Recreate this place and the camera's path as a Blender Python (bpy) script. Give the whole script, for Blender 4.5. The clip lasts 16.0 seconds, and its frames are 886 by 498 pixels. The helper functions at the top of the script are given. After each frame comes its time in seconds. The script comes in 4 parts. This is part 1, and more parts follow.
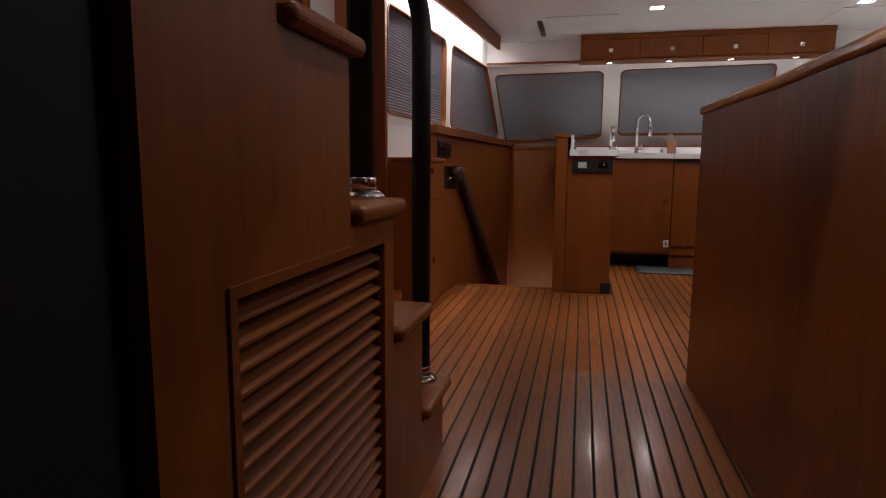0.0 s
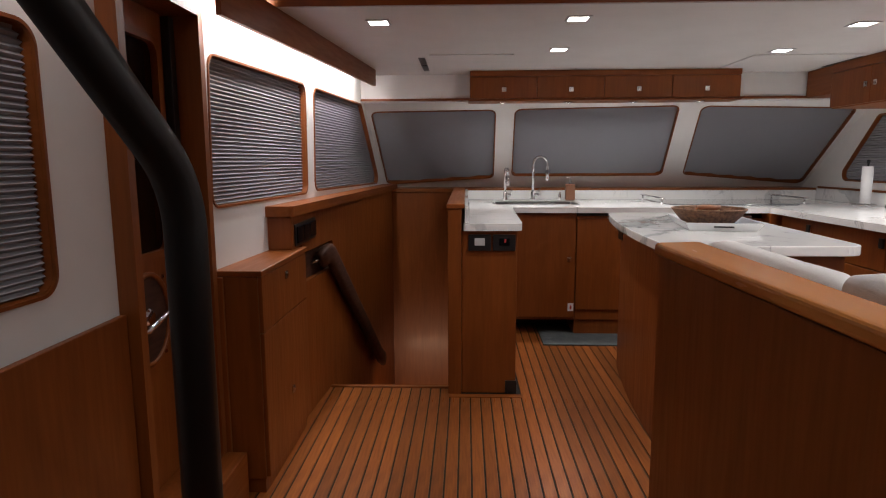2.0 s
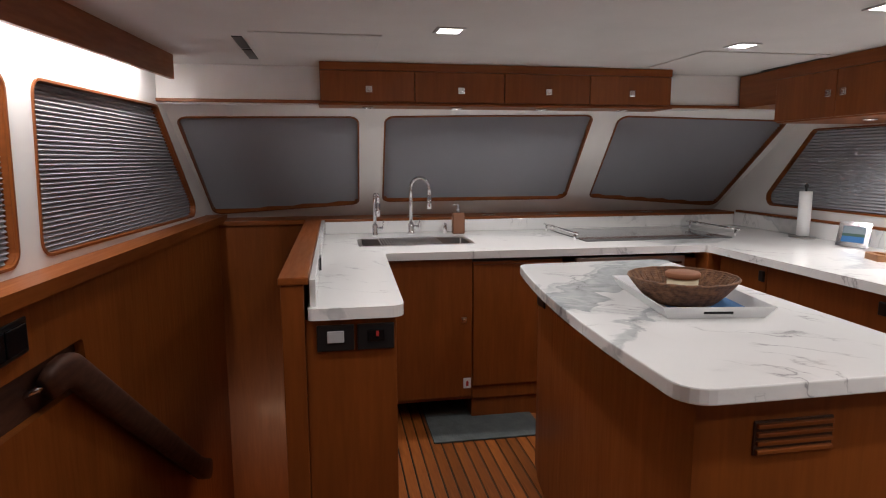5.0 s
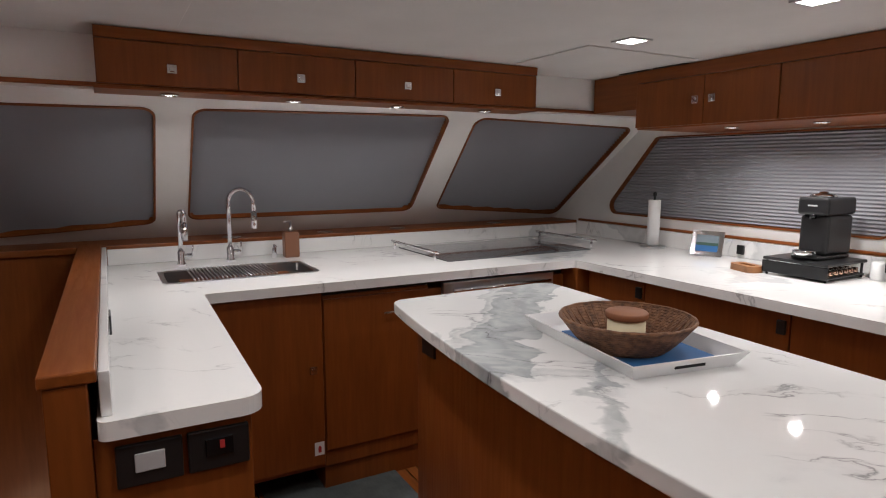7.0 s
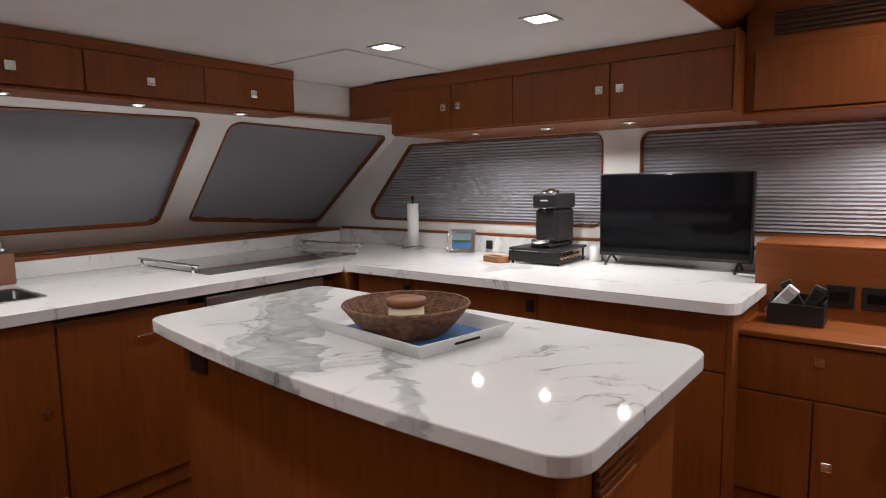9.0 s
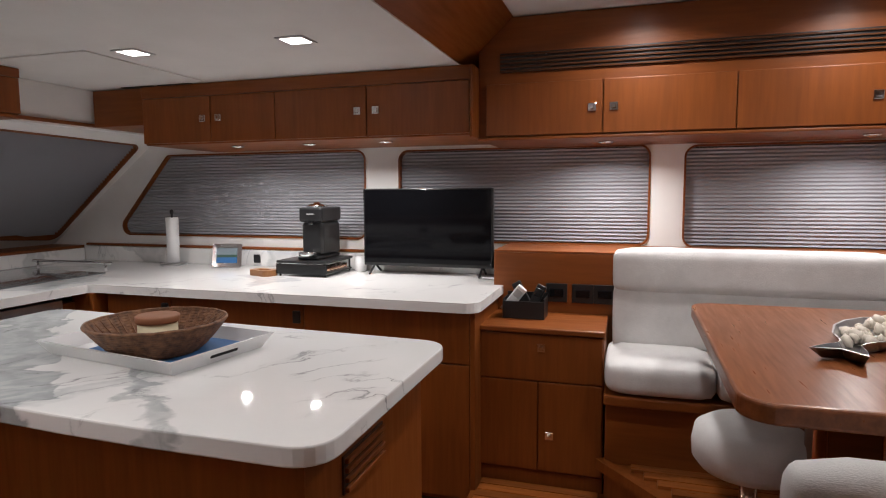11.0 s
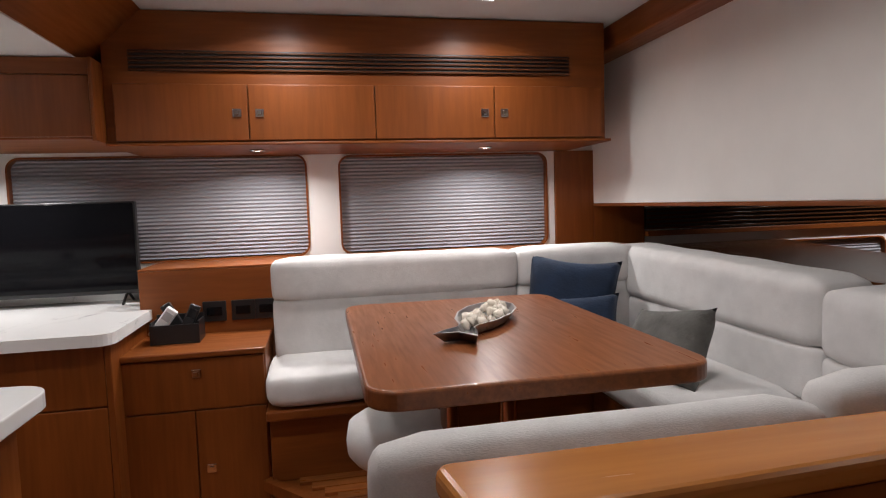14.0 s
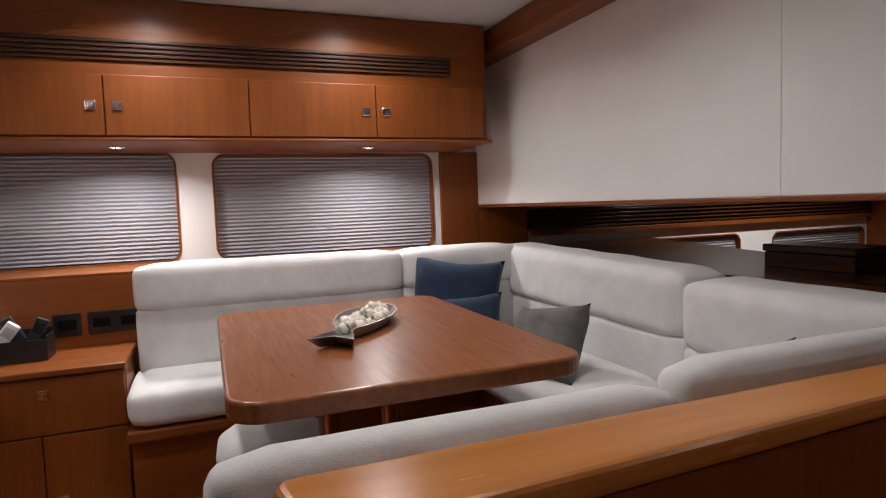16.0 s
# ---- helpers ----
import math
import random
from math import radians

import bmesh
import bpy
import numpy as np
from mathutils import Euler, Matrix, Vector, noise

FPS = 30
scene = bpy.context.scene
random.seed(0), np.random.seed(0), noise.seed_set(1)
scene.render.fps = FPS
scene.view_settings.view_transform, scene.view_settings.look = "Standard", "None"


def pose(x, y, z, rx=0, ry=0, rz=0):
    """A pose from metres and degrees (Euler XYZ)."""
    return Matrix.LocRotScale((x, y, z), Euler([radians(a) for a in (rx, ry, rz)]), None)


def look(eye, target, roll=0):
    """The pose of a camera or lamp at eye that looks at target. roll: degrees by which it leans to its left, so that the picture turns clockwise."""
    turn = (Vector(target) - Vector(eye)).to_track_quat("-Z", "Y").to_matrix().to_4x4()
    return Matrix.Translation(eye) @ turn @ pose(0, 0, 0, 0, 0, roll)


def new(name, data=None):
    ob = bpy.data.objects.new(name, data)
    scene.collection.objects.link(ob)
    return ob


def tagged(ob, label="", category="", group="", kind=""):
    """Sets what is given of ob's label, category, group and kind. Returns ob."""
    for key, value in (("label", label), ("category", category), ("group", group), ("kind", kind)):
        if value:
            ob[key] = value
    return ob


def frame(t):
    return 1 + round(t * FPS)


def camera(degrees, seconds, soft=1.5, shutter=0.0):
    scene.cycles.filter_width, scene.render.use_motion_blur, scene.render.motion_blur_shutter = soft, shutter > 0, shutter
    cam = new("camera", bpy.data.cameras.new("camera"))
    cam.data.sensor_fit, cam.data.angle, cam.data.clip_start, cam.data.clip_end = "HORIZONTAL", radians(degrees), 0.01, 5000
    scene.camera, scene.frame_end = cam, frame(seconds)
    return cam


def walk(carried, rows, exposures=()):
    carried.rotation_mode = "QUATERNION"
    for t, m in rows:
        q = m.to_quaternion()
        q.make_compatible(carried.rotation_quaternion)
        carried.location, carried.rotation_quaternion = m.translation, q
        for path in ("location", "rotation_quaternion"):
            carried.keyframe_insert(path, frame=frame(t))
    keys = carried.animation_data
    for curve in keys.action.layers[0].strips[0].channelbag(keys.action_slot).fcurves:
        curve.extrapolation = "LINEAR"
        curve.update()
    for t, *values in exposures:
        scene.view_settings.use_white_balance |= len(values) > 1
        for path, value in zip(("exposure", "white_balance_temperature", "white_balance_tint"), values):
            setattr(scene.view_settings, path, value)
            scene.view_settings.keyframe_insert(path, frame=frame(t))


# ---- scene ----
cam = camera(72.5, 16.0, soft=1.1)
PATH = [
    (0, (0.079, 0.299, 0.852), (-0.361, 2.231, 0.58), 0.4),
    (0.5, (0.091, 0.517, 1.025), (-0.143, 2.483, 0.739), 0.3),
    (1, (0.033, 0.736, 1.127), (-0.11, 2.71, 0.837), 0.4),
    (1.5, (-0.018, 1.004, 1.211), (-0.112, 2.983, 0.94), 0.2),
    (2, (0.002, 1.191, 1.303), (-0.073, 3.168, 1.014), -0.2),
    (2.5, (0.03, 1.412, 1.318), (-0.026, 3.39, 1.033), -0.2),
    (3, (0.031, 1.624, 1.358), (0.025, 3.602, 1.062), -0.1),
    (3.5, (0.057, 1.874, 1.405), (0.159, 3.848, 1.099), -0.0),
    (4, (0.113, 2.12, 1.452), (0.329, 4.083, 1.137), -0.0),
    (6.3, (0.043, 2.978, 1.442), (0.719, 4.843, 1.189), -0.1),
    (6.5, (0.040, 3.080, 1.459), (0.812, 4.908, 1.187), 0.1),
    (7, (0.036, 3.158, 1.462), (0.998, 4.890, 1.184), 0.1),
    (7.5, (-0.006, 3.213, 1.428), (1.154, 4.823, 1.174), -0.6),
    (8, (-0.013, 3.245, 1.404), (1.322, 4.716, 1.174), -1.0),
    (8.5, (0.005, 3.223, 1.396), (1.464, 4.572, 1.173), -1.1),
    (10.8, (-0.073, 3.103, 1.4), (1.801, 3.772, 1.199), -0.1),
    (11, (-0.068, 3.089, 1.4), (1.833, 3.68, 1.21), -0.3),
    (11.5, (-0.062, 3.112, 1.415), (1.902, 3.432, 1.224), -0.7),
    (12, (-0.047, 3.079, 1.405), (1.941, 3.198, 1.223), -0.8),
    (12.5, (-0.028, 3.041, 1.394), (1.964, 3.003, 1.225), -1.1),
    (13, (-0.012, 3.002, 1.383), (1.973, 2.827, 1.221), -1.4),
    (13.5, (-0.001, 2.973, 1.37), (1.972, 2.687, 1.214), -1.6),
    (14, (0.009, 2.949, 1.366), (1.964, 2.556, 1.213), -1.8),
    (14.5, (0.016, 2.923, 1.364), (1.943, 2.407, 1.211), -1.8),
    (15, (0.024, 2.903, 1.358), (1.923, 2.294, 1.208), -2.0),
    (15.5, (0.034, 2.892, 1.352), (1.91, 2.215, 1.202), -2.0),
    (16, (0.039, 2.886, 1.348), (1.899, 2.165, 1.199), -2.0),
]
walk(cam, [(t, look(eye, target, roll)) for t, eye, target, roll in PATH], [(0.0, 0.16), (3.0, 0.17), (4.2, 0.06), (6.3, -0.11), (8.6, -0.13), (11.0, -0.16), (13.0, -0.10), (16.0, -0.08)])

# ---- world and exposure ----
world = bpy.data.worlds.new("night")
scene.world = world
world.use_nodes = True
world.node_tree.nodes["Background"].inputs[0].default_value = (0.02, 0.025, 0.04, 1)
world.node_tree.nodes["Background"].inputs[1].default_value = 0.05
WARM = (1.0, 0.965, 0.955)
DOWN_W, DINE_W, PUCK_W, COVE_W = 2.2, 4.6, 8.0, 15.0


# ---- materials ----
def material(name, rough=0.5, metal=0.0, colour=(0.5, 0.5, 0.5), coat=0.0):
    m = bpy.data.materials.new(name)
    m.use_nodes = True
    b = m.node_tree.nodes["Principled BSDF"]
    b.inputs["Base Color"].default_value = (*colour, 1)
    b.inputs["Roughness"].default_value = rough
    b.inputs["Metallic"].default_value = metal
    b.inputs["Coat Weight"].default_value = coat
    b.inputs["Coat Roughness"].default_value = 0.12
    return m, m.node_tree, b


def node(nt, kind, **vals):
    n = nt.nodes.new(kind)
    for k, v in vals.items():
        n.inputs[k].default_value = v
    return n


def coords(nt, scale, turn=(0, 0, 0)):
    tc = nt.nodes.new("ShaderNodeTexCoord")
    mp = node(nt, "ShaderNodeMapping", Scale=scale, Rotation=turn)
    nt.links.new(tc.outputs["Object"], mp.inputs["Vector"])
    return mp.outputs["Vector"]


def ramp(nt, fac, stops):
    r = nt.nodes.new("ShaderNodeValToRGB")
    while len(r.color_ramp.elements) < len(stops):
        r.color_ramp.elements.new(0.5)
    for e, (p, c) in zip(r.color_ramp.elements, stops):
        e.position, e.color = p, (*c, 1)
    nt.links.new(fac, r.inputs[0])
    return r.outputs[0]


def bump(nt, b, height, strength, distance=0.002):
    n = node(nt, "ShaderNodeBump", Strength=strength, Distance=distance)
    nt.links.new(height, n.inputs["Height"])
    nt.links.new(n.outputs[0], b.inputs["Normal"])


def noise_tex(nt, vec, scale, detail=4.0, distortion=0.0):
    n = node(nt, "ShaderNodeTexNoise", Scale=scale, Detail=detail, Distortion=distortion)
    nt.links.new(vec, n.inputs["Vector"])
    return n.outputs[0]


def mix(nt, a, c, fac, mode="MIX"):
    n = nt.nodes.new("ShaderNodeMix")
    n.data_type, n.blend_type = "RGBA", mode
    for sock, v in ((n.inputs[0], fac), (n.inputs[6], a), (n.inputs[7], c)):
        if isinstance(v, (int, float, tuple)):
            sock.default_value = v if not isinstance(v, tuple) else (*v, 1)
        else:
            nt.links.new(v, sock)
    return n.outputs[2]


def wood(name, dark, light, grain, rough=0.40, coat=0.05, pieces=0.0):
    """grain: scale per axis; the small one runs along the grain."""
    m, nt, b = material(name, rough, 0, light, coat)
    v = coords(nt, grain)
    fine = noise_tex(nt, v, 9.0, 6.0, 0.35)
    broad = noise_tex(nt, v, 1.6, 3.0, 0.6)
    col = ramp(nt, fine, [(0.30, dark), (0.72, light)])
    tone = ramp(nt, broad, [(0.30, (0.80, 0.78, 0.76)), (0.70, (1.0, 1.0, 1.0))])
    col = mix(nt, col, tone, 1.0, "MULTIPLY")
    if pieces:
        oi = nt.nodes.new("ShaderNodeObjectInfo")
        tint = ramp(nt, oi.outputs["Random"], [(0.0, (1 - pieces, 1 - pieces, 1 - pieces)), (1.0, (1, 1, 1))])
        col = mix(nt, col, tint, 1.0, "MULTIPLY")
    nt.links.new(col, b.inputs["Base Color"])
    rr = ramp(nt, fine, [(0.2, (rough + 0.08,) * 3), (0.8, (rough - 0.05,) * 3)])
    nt.links.new(rr, b.inputs["Roughness"])
    b.inputs["Specular IOR Level"].default_value = 0.35
    bump(nt, b, fine, 0.08, 0.0005)
    return m


D, L = (0.196, 0.050, 0.0078), (0.242, 0.068, 0.0116)
teak = wood("teak upright grain", D, L, (7, 7, 0.55))
teak_x = wood("teak grain across", D, L, (0.55, 7, 7))
teak_y = wood("teak grain along", D, L, (7, 0.55, 7))
# teak lightened in colour for the strong light falling on the cap
teak_lit = wood("teak cap with light in its colour", (0.53, 0.200, 0.046), (0.60, 0.238, 0.058), (7, 0.55, 7), 0.22)
teak_table = wood("table teak", (0.170, 0.052, 0.017), (0.27, 0.092, 0.031), (0.7, 8, 8), 0.30)
teak_floor = wood("teak planks", (0.29, 0.080, 0.017), (0.47, 0.148, 0.033), (9, 0.8, 9), 0.30, 0.25, 0.42)
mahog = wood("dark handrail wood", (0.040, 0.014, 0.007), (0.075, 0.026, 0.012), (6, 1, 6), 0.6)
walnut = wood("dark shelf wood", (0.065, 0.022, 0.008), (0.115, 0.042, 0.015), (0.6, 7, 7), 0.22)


def plain(name, colour, rough, metal=0.0, grain=400.0, amount=0.03, var=0.06, coat=0.0):
    m, nt, b = material(name, rough, metal, colour, coat)
    v = coords(nt, (1, 1, 1))
    broad = noise_tex(nt, v, 5.0, 4.0)
    lo = tuple(c * (1 - var) for c in colour)
    nt.links.new(ramp(nt, broad, [(0.3, lo), (0.7, colour)]), b.inputs["Base Color"])
    if amount:
        bump(nt, b, noise_tex(nt, v, grain, 2.0), amount, 0.0004)
    return m


white_wall = plain("white vinyl wall", (0.74, 0.72, 0.70), 0.55)
ceiling_mat = plain("grey-white headliner", (0.61, 0.59, 0.57), 0.6, grain=250)
screen_mat = plain("white board", (0.80, 0.79, 0.765), 0.5)
caulk = plain("black caulk", (0.006, 0.006, 0.005), 0.8)
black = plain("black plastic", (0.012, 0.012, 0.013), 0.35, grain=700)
black_gloss = plain("black gloss", (0.006, 0.006, 0.007), 0.08, amount=0)
black_leather = plain("black leather wrap", (0.005, 0.0045, 0.0045), 0.45, grain=300, amount=0.25)
chrome = plain("polished chrome", (0.80, 0.80, 0.82), 0.10, 1.0, amount=0)
steel = plain("brushed steel", (0.55, 0.55, 0.56), 0.28, 1.0, amount=0.05)
copper = plain("bronze tinted steel", (0.62, 0.40, 0.30), 0.18, 1.0, amount=0)
basin_steel = plain("shaded sink steel", (0.30, 0.30, 0.31), 0.35, 1.0, amount=0.05)
# plain black, put on surfaces that stand for unlit depth
navy = plain("black for unlit depth", (0.004, 0.004, 0.005), 0.8, amount=0)
screen_glass = plain("dark display glass", (0.004, 0.004, 0.005), 0.06, amount=0)
screen_glass.node_tree.nodes["Principled BSDF"].inputs["Specular IOR Level"].default_value = 0.22
# black glass; the grey base colour stands for bright reflections on it
cook_glass = plain("cooktop glass with reflection in its grey", (0.13, 0.135, 0.14), 0.04, amount=0, coat=0.6)
paper = plain("white paper", (0.80, 0.80, 0.80), 0.9, grain=200, amount=0.2)
blue_mat = plain("blue place mat", (0.03, 0.13, 0.32), 0.6)
white_gloss = plain("white lacquer", (0.78, 0.78, 0.79), 0.18, amount=0)
red_mat = plain("red print", (0.45, 0.03, 0.03), 0.5, amount=0)
wax = plain("cream wax", (0.72, 0.63, 0.42), 0.45, amount=0)
lid_mat = plain("tan wooden lid", (0.28, 0.11, 0.05), 0.5)
walnut_soap = plain("brown soap bottle", (0.20, 0.085, 0.045), 0.35)
grey_plastic = plain("grey plastic", (0.45, 0.45, 0.46), 0.4)
white_plastic = plain("white plastic", (0.78, 0.78, 0.78), 0.35, amount=0)
shell_mat = plain("pale shells", (0.72, 0.64, 0.54), 0.5, grain=60, amount=0.4, var=0.4)


def glass_mat(name, colour, rough=0.02):
    m, nt, b = material(name, rough, 0, colour)
    b.inputs["Transmission Weight"].default_value = 1.0
    b.inputs["IOR"].default_value = 1.45
    return m


dark_glass = glass_mat("night window glass", (0.6, 0.65, 0.7))
mirror_mat = plain("mirror glass", (0.82, 0.82, 0.82), 0.015, 1.0, amount=0)


def fabric(name, colour, weave=900.0, strength=0.35, var=0.12):
    m, nt, b = material(name, 0.92, 0, colour)
    b.inputs["Sheen Weight"].default_value = 0.05
    v = coords(nt, (1, 1, 1))
    vw = coords(nt, (1.0, 0.25, 0.6))
    fine = noise_tex(nt, vw, weave, 2.0)
    broad = noise_tex(nt, v, 14.0, 5.0)
    lo = tuple(c * (1 - var) for c in colour)
    col = mix(nt, ramp(nt, broad, [(0.3, lo), (0.7, colour)]), ramp(nt, fine, [(0.25, (0.86, 0.86, 0.86)), (0.75, (1, 1, 1))]), 1.0, "MULTIPLY")
    nt.links.new(col, b.inputs["Base Color"])
    h = nt.nodes.new("ShaderNodeMath")
    h.operation = "MULTIPLY_ADD"
    nt.links.new(broad, h.inputs[0])
    h.inputs[1].default_value = 6.0
    nt.links.new(fine, h.inputs[2])
    bump(nt, b, h.outputs[0], strength, 0.0015)
    return m


linen = fabric("off-white linen", (0.69, 0.675, 0.665))
navy_fabric = fabric("navy weave", (0.006, 0.020, 0.052), 260, 0.9, 0.3)
grey_fabric = fabric("grey weave", (0.135, 0.13, 0.12), 220, 1.0, 0.45)
mat_fabric = fabric("grey floor mat", (0.10, 0.115, 0.115), 120, 0.5, 0.35)
blind_mat = plain("charcoal pleated blind", (0.28, 0.28, 0.305), 0.85, amount=0, var=0.02)


def marble(name, band=False):
    m, nt, b = material(name, 0.045, 0, (0.8, 0.8, 0.8), 0.0)
    v = coords(nt, (1, 1, 1), (0.0, 0.0, 0.6))
    warp = node(nt, "ShaderNodeTexNoise", Scale=2.4, Detail=6.0, Distortion=0.4)
    nt.links.new(v, warp.inputs["Vector"])
    add = nt.nodes.new("ShaderNodeVectorMath")
    add.operation = "MULTIPLY_ADD"
    nt.links.new(warp.outputs["Color"], add.inputs[0])
    add.inputs[1].default_value = (0.55, 0.55, 0.55)
    nt.links.new(v, add.inputs[2])
    lay = node(nt, "ShaderNodeMapping", Rotation=(0, 0, 0.35), Scale=(1.0, 3.2, 1.0))
    nt.links.new(add.outputs[0], lay.inputs["Vector"])
    ridge = noise_tex(nt, lay.outputs[0], 1.5, 9.0, 0.3)
    dark = 0.42 if band else 0.56
    vein = ramp(nt, ridge, [(0.470, (1, 1, 1)), (0.492, (0.90, 0.90, 0.905)), (0.500, (dark, dark, dark + 0.01)), (0.506, (0.92, 0.92, 0.925)), (0.530, (1, 1, 1))])
    gate = ramp(nt, noise_tex(nt, v, 3.1, 3.0), [(0.48 if band else 0.52, (0, 0, 0)), (0.58 if band else 0.63, (1, 1, 1))])
    col = mix(nt, (0.79, 0.785, 0.775), mix(nt, (0.79, 0.785, 0.775), vein, 1.0, "MULTIPLY"), gate)
    patch = ramp(nt, noise_tex(nt, add.outputs[0], 1.25, 5.0, 0.6), [(0.60, (1, 1, 1)), (0.625, (0.72, 0.74, 0.75)), (0.66, (0.84, 0.85, 0.86)), (0.72, (0.62, 0.64, 0.65)), (0.82, (0.55, 0.57, 0.58))])
    if band:
        # one broad grey seam runs aslant across the slab, sharp on one flank, frayed on the other
        tc2 = nt.nodes.new("ShaderNodeTexCoord")
        dot = nt.nodes.new("ShaderNodeVectorMath")
        dot.operation = "DOT_PRODUCT"
        nt.links.new(tc2.outputs["Object"], dot.inputs[0])
        dot.inputs[1].default_value = (-0.7071, 0.7071, 0.0)
        rag = nt.nodes.new("ShaderNodeMath")
        rag.operation = "MULTIPLY_ADD"
        nt.links.new(noise_tex(nt, v, 5.0, 8.0, 0.9), rag.inputs[0])
        rag.inputs[1].default_value = 0.34
        nt.links.new(dot.outputs["Value"], rag.inputs[2])
        span = node(nt, "ShaderNodeMapRange")
        for sock, val in (("From Min", 2.27), ("From Max", 2.97)):
            span.inputs[sock].default_value = val
        nt.links.new(rag.outputs[0], span.inputs["Value"])
        seam = ramp(nt, span.outputs[0], [(0.0, (1, 1, 1)), (0.125, (0.97, 0.97, 0.97)), (0.14, (0.62, 0.64, 0.65)), (0.19, (0.72, 0.74, 0.75)), (0.215, (1, 1, 1)), (0.44, (1, 1, 1)), (0.45, (0.56, 0.59, 0.60)), (0.50, (0.66, 0.69, 0.70)), (0.57, (0.60, 0.63, 0.64)), (0.66, (0.72, 0.75, 0.76)), (0.735, (0.57, 0.60, 0.61)), (0.755, (0.90, 0.91, 0.91)), (0.80, (0.72, 0.74, 0.75)), (0.815, (1, 1, 1))])
        cloud = ramp(nt, noise_tex(nt, add.outputs[0], 9.0, 8.0, 1.4), [(0.36, (0, 0, 0)), (0.60, (1, 1, 1))])
        patch = mix(nt, patch, mix(nt, seam, (0.93, 0.94, 0.94), 0.22), 1.0, "MULTIPLY")
        patch = mix(nt, patch, mix(nt, patch, mix(nt, seam, seam, 1.0, "MULTIPLY"), 0.5), cloud)
    col = mix(nt, col, patch, 1.0, "MULTIPLY")
    nt.links.new(col, b.inputs["Base Color"])
    return m


marble_mat = marble("white veined marble")
marble_island = marble("white marble with a broad grey seam", True)


def glow(name, strength, colour=WARM):
    m = bpy.data.materials.new(name)
    m.use_nodes = True
    nt = m.node_tree
    nt.nodes.remove(nt.nodes["Principled BSDF"])
    e = node(nt, "ShaderNodeEmission", Color=(*colour, 1), Strength=strength)
    nt.links.new(e.outputs[0], nt.nodes["Material Output"].inputs[0])
    return m


lamp_face = glow("lamp face", 14.0)
cove_face = glow("cove strip face", 12.0)


# ---- builders ----
def finish(name, bm, mat, parent=None, label="", smooth=False):
    me = bpy.data.meshes.new(name)
    bmesh.ops.recalc_face_normals(bm, faces=bm.faces)
    bm.to_mesh(me)
    bm.free()
    me.materials.append(mat)
    if smooth:
        for p in me.polygons:
            p.use_smooth = True
    ob = new(name, me)
    if parent is not None:
        ob.parent = parent
    if label:
        ob["label"] = label
    return ob


part = finish


def thing(name, label, category, group="", kind=""):
    return tagged(new(name), label, category, group, kind)


def structure(ob, label="", category=""):
    return tagged(ob, label, category, "", "structure")


def bm_box(lo, hi, bevel=0.003, seg=2, bm=None):
    own = bmesh.new()
    bmesh.ops.create_cube(own, size=1.0)
    for v in own.verts:
        v.co = Vector([lo[i] + (v.co[i] + 0.5) * (hi[i] - lo[i]) for i in range(3)])
    b = min(bevel, 0.45 * min(abs(hi[i] - lo[i]) for i in range(3)))
    if b > 0.0004:
        bmesh.ops.bevel(own, geom=own.edges[:], offset=b, segments=seg, profile=0.5, affect="EDGES")
    if bm is None:
        return own
    tmp = bpy.data.meshes.new("t")
    own.to_mesh(tmp)
    own.free()
    bm.from_mesh(tmp)
    bpy.data.meshes.remove(tmp)
    return bm


def box(name, lo, hi, mat, parent=None, bevel=0.003, label="", seg=2, smooth=False):
    return finish(name, bm_box(lo, hi, bevel, seg), mat, parent, label, smooth)


def rounded(pts, r, n=6):
    out = []
    k = len(pts)
    for i in range(k):
        p0, p, p1 = (Vector(pts[(i + j) % k]) for j in (-1, 0, 1))
        rr = r[i] if isinstance(r, (list, tuple)) else r
        if rr <= 0:
            out.append(tuple(p))
            continue
        a, c = (p0 - p).normalized(), (p1 - p).normalized()
        half = a.angle(c) / 2
        d = rr / math.tan(half)
        s, e = p + a * d, p + c * d
        cen = p + (a + c).normalized() * (rr / math.sin(half))
        a0 = math.atan2(*(s - cen).yx)
        a1 = math.atan2(*(e - cen).yx)
        da = (a1 - a0 + math.pi) % (2 * math.pi) - math.pi
        out += [(cen.x + rr * math.cos(a0 + da * t / n), cen.y + rr * math.sin(a0 + da * t / n)) for t in range(n + 1)]
    return out


def rect(u0, v0, u1, v1):
    return [(u0, v0), (u1, v0), (u1, v1), (u0, v1)]


def inset(pts, d):
    """The outline moved outwards by d (inwards: minus); points run round in either sense."""
    k = len(pts)
    area = sum(pts[i][0] * pts[(i + 1) % k][1] - pts[(i + 1) % k][0] * pts[i][1] for i in range(k))
    s = 1 if area > 0 else -1
    out = []
    for i in range(k):
        p0, p, p1 = Vector(pts[i - 1]), Vector(pts[i]), Vector(pts[(i + 1) % k])
        e0, e1 = (p - p0).normalized(), (p1 - p).normalized()
        n0, n1 = Vector((e0.y, -e0.x)) * s, Vector((e1.y, -e1.x)) * s
        n = (n0 + n1).normalized()
        out.append(tuple(p + n * (d / max(0.3, n.dot(n0)))))
    return out


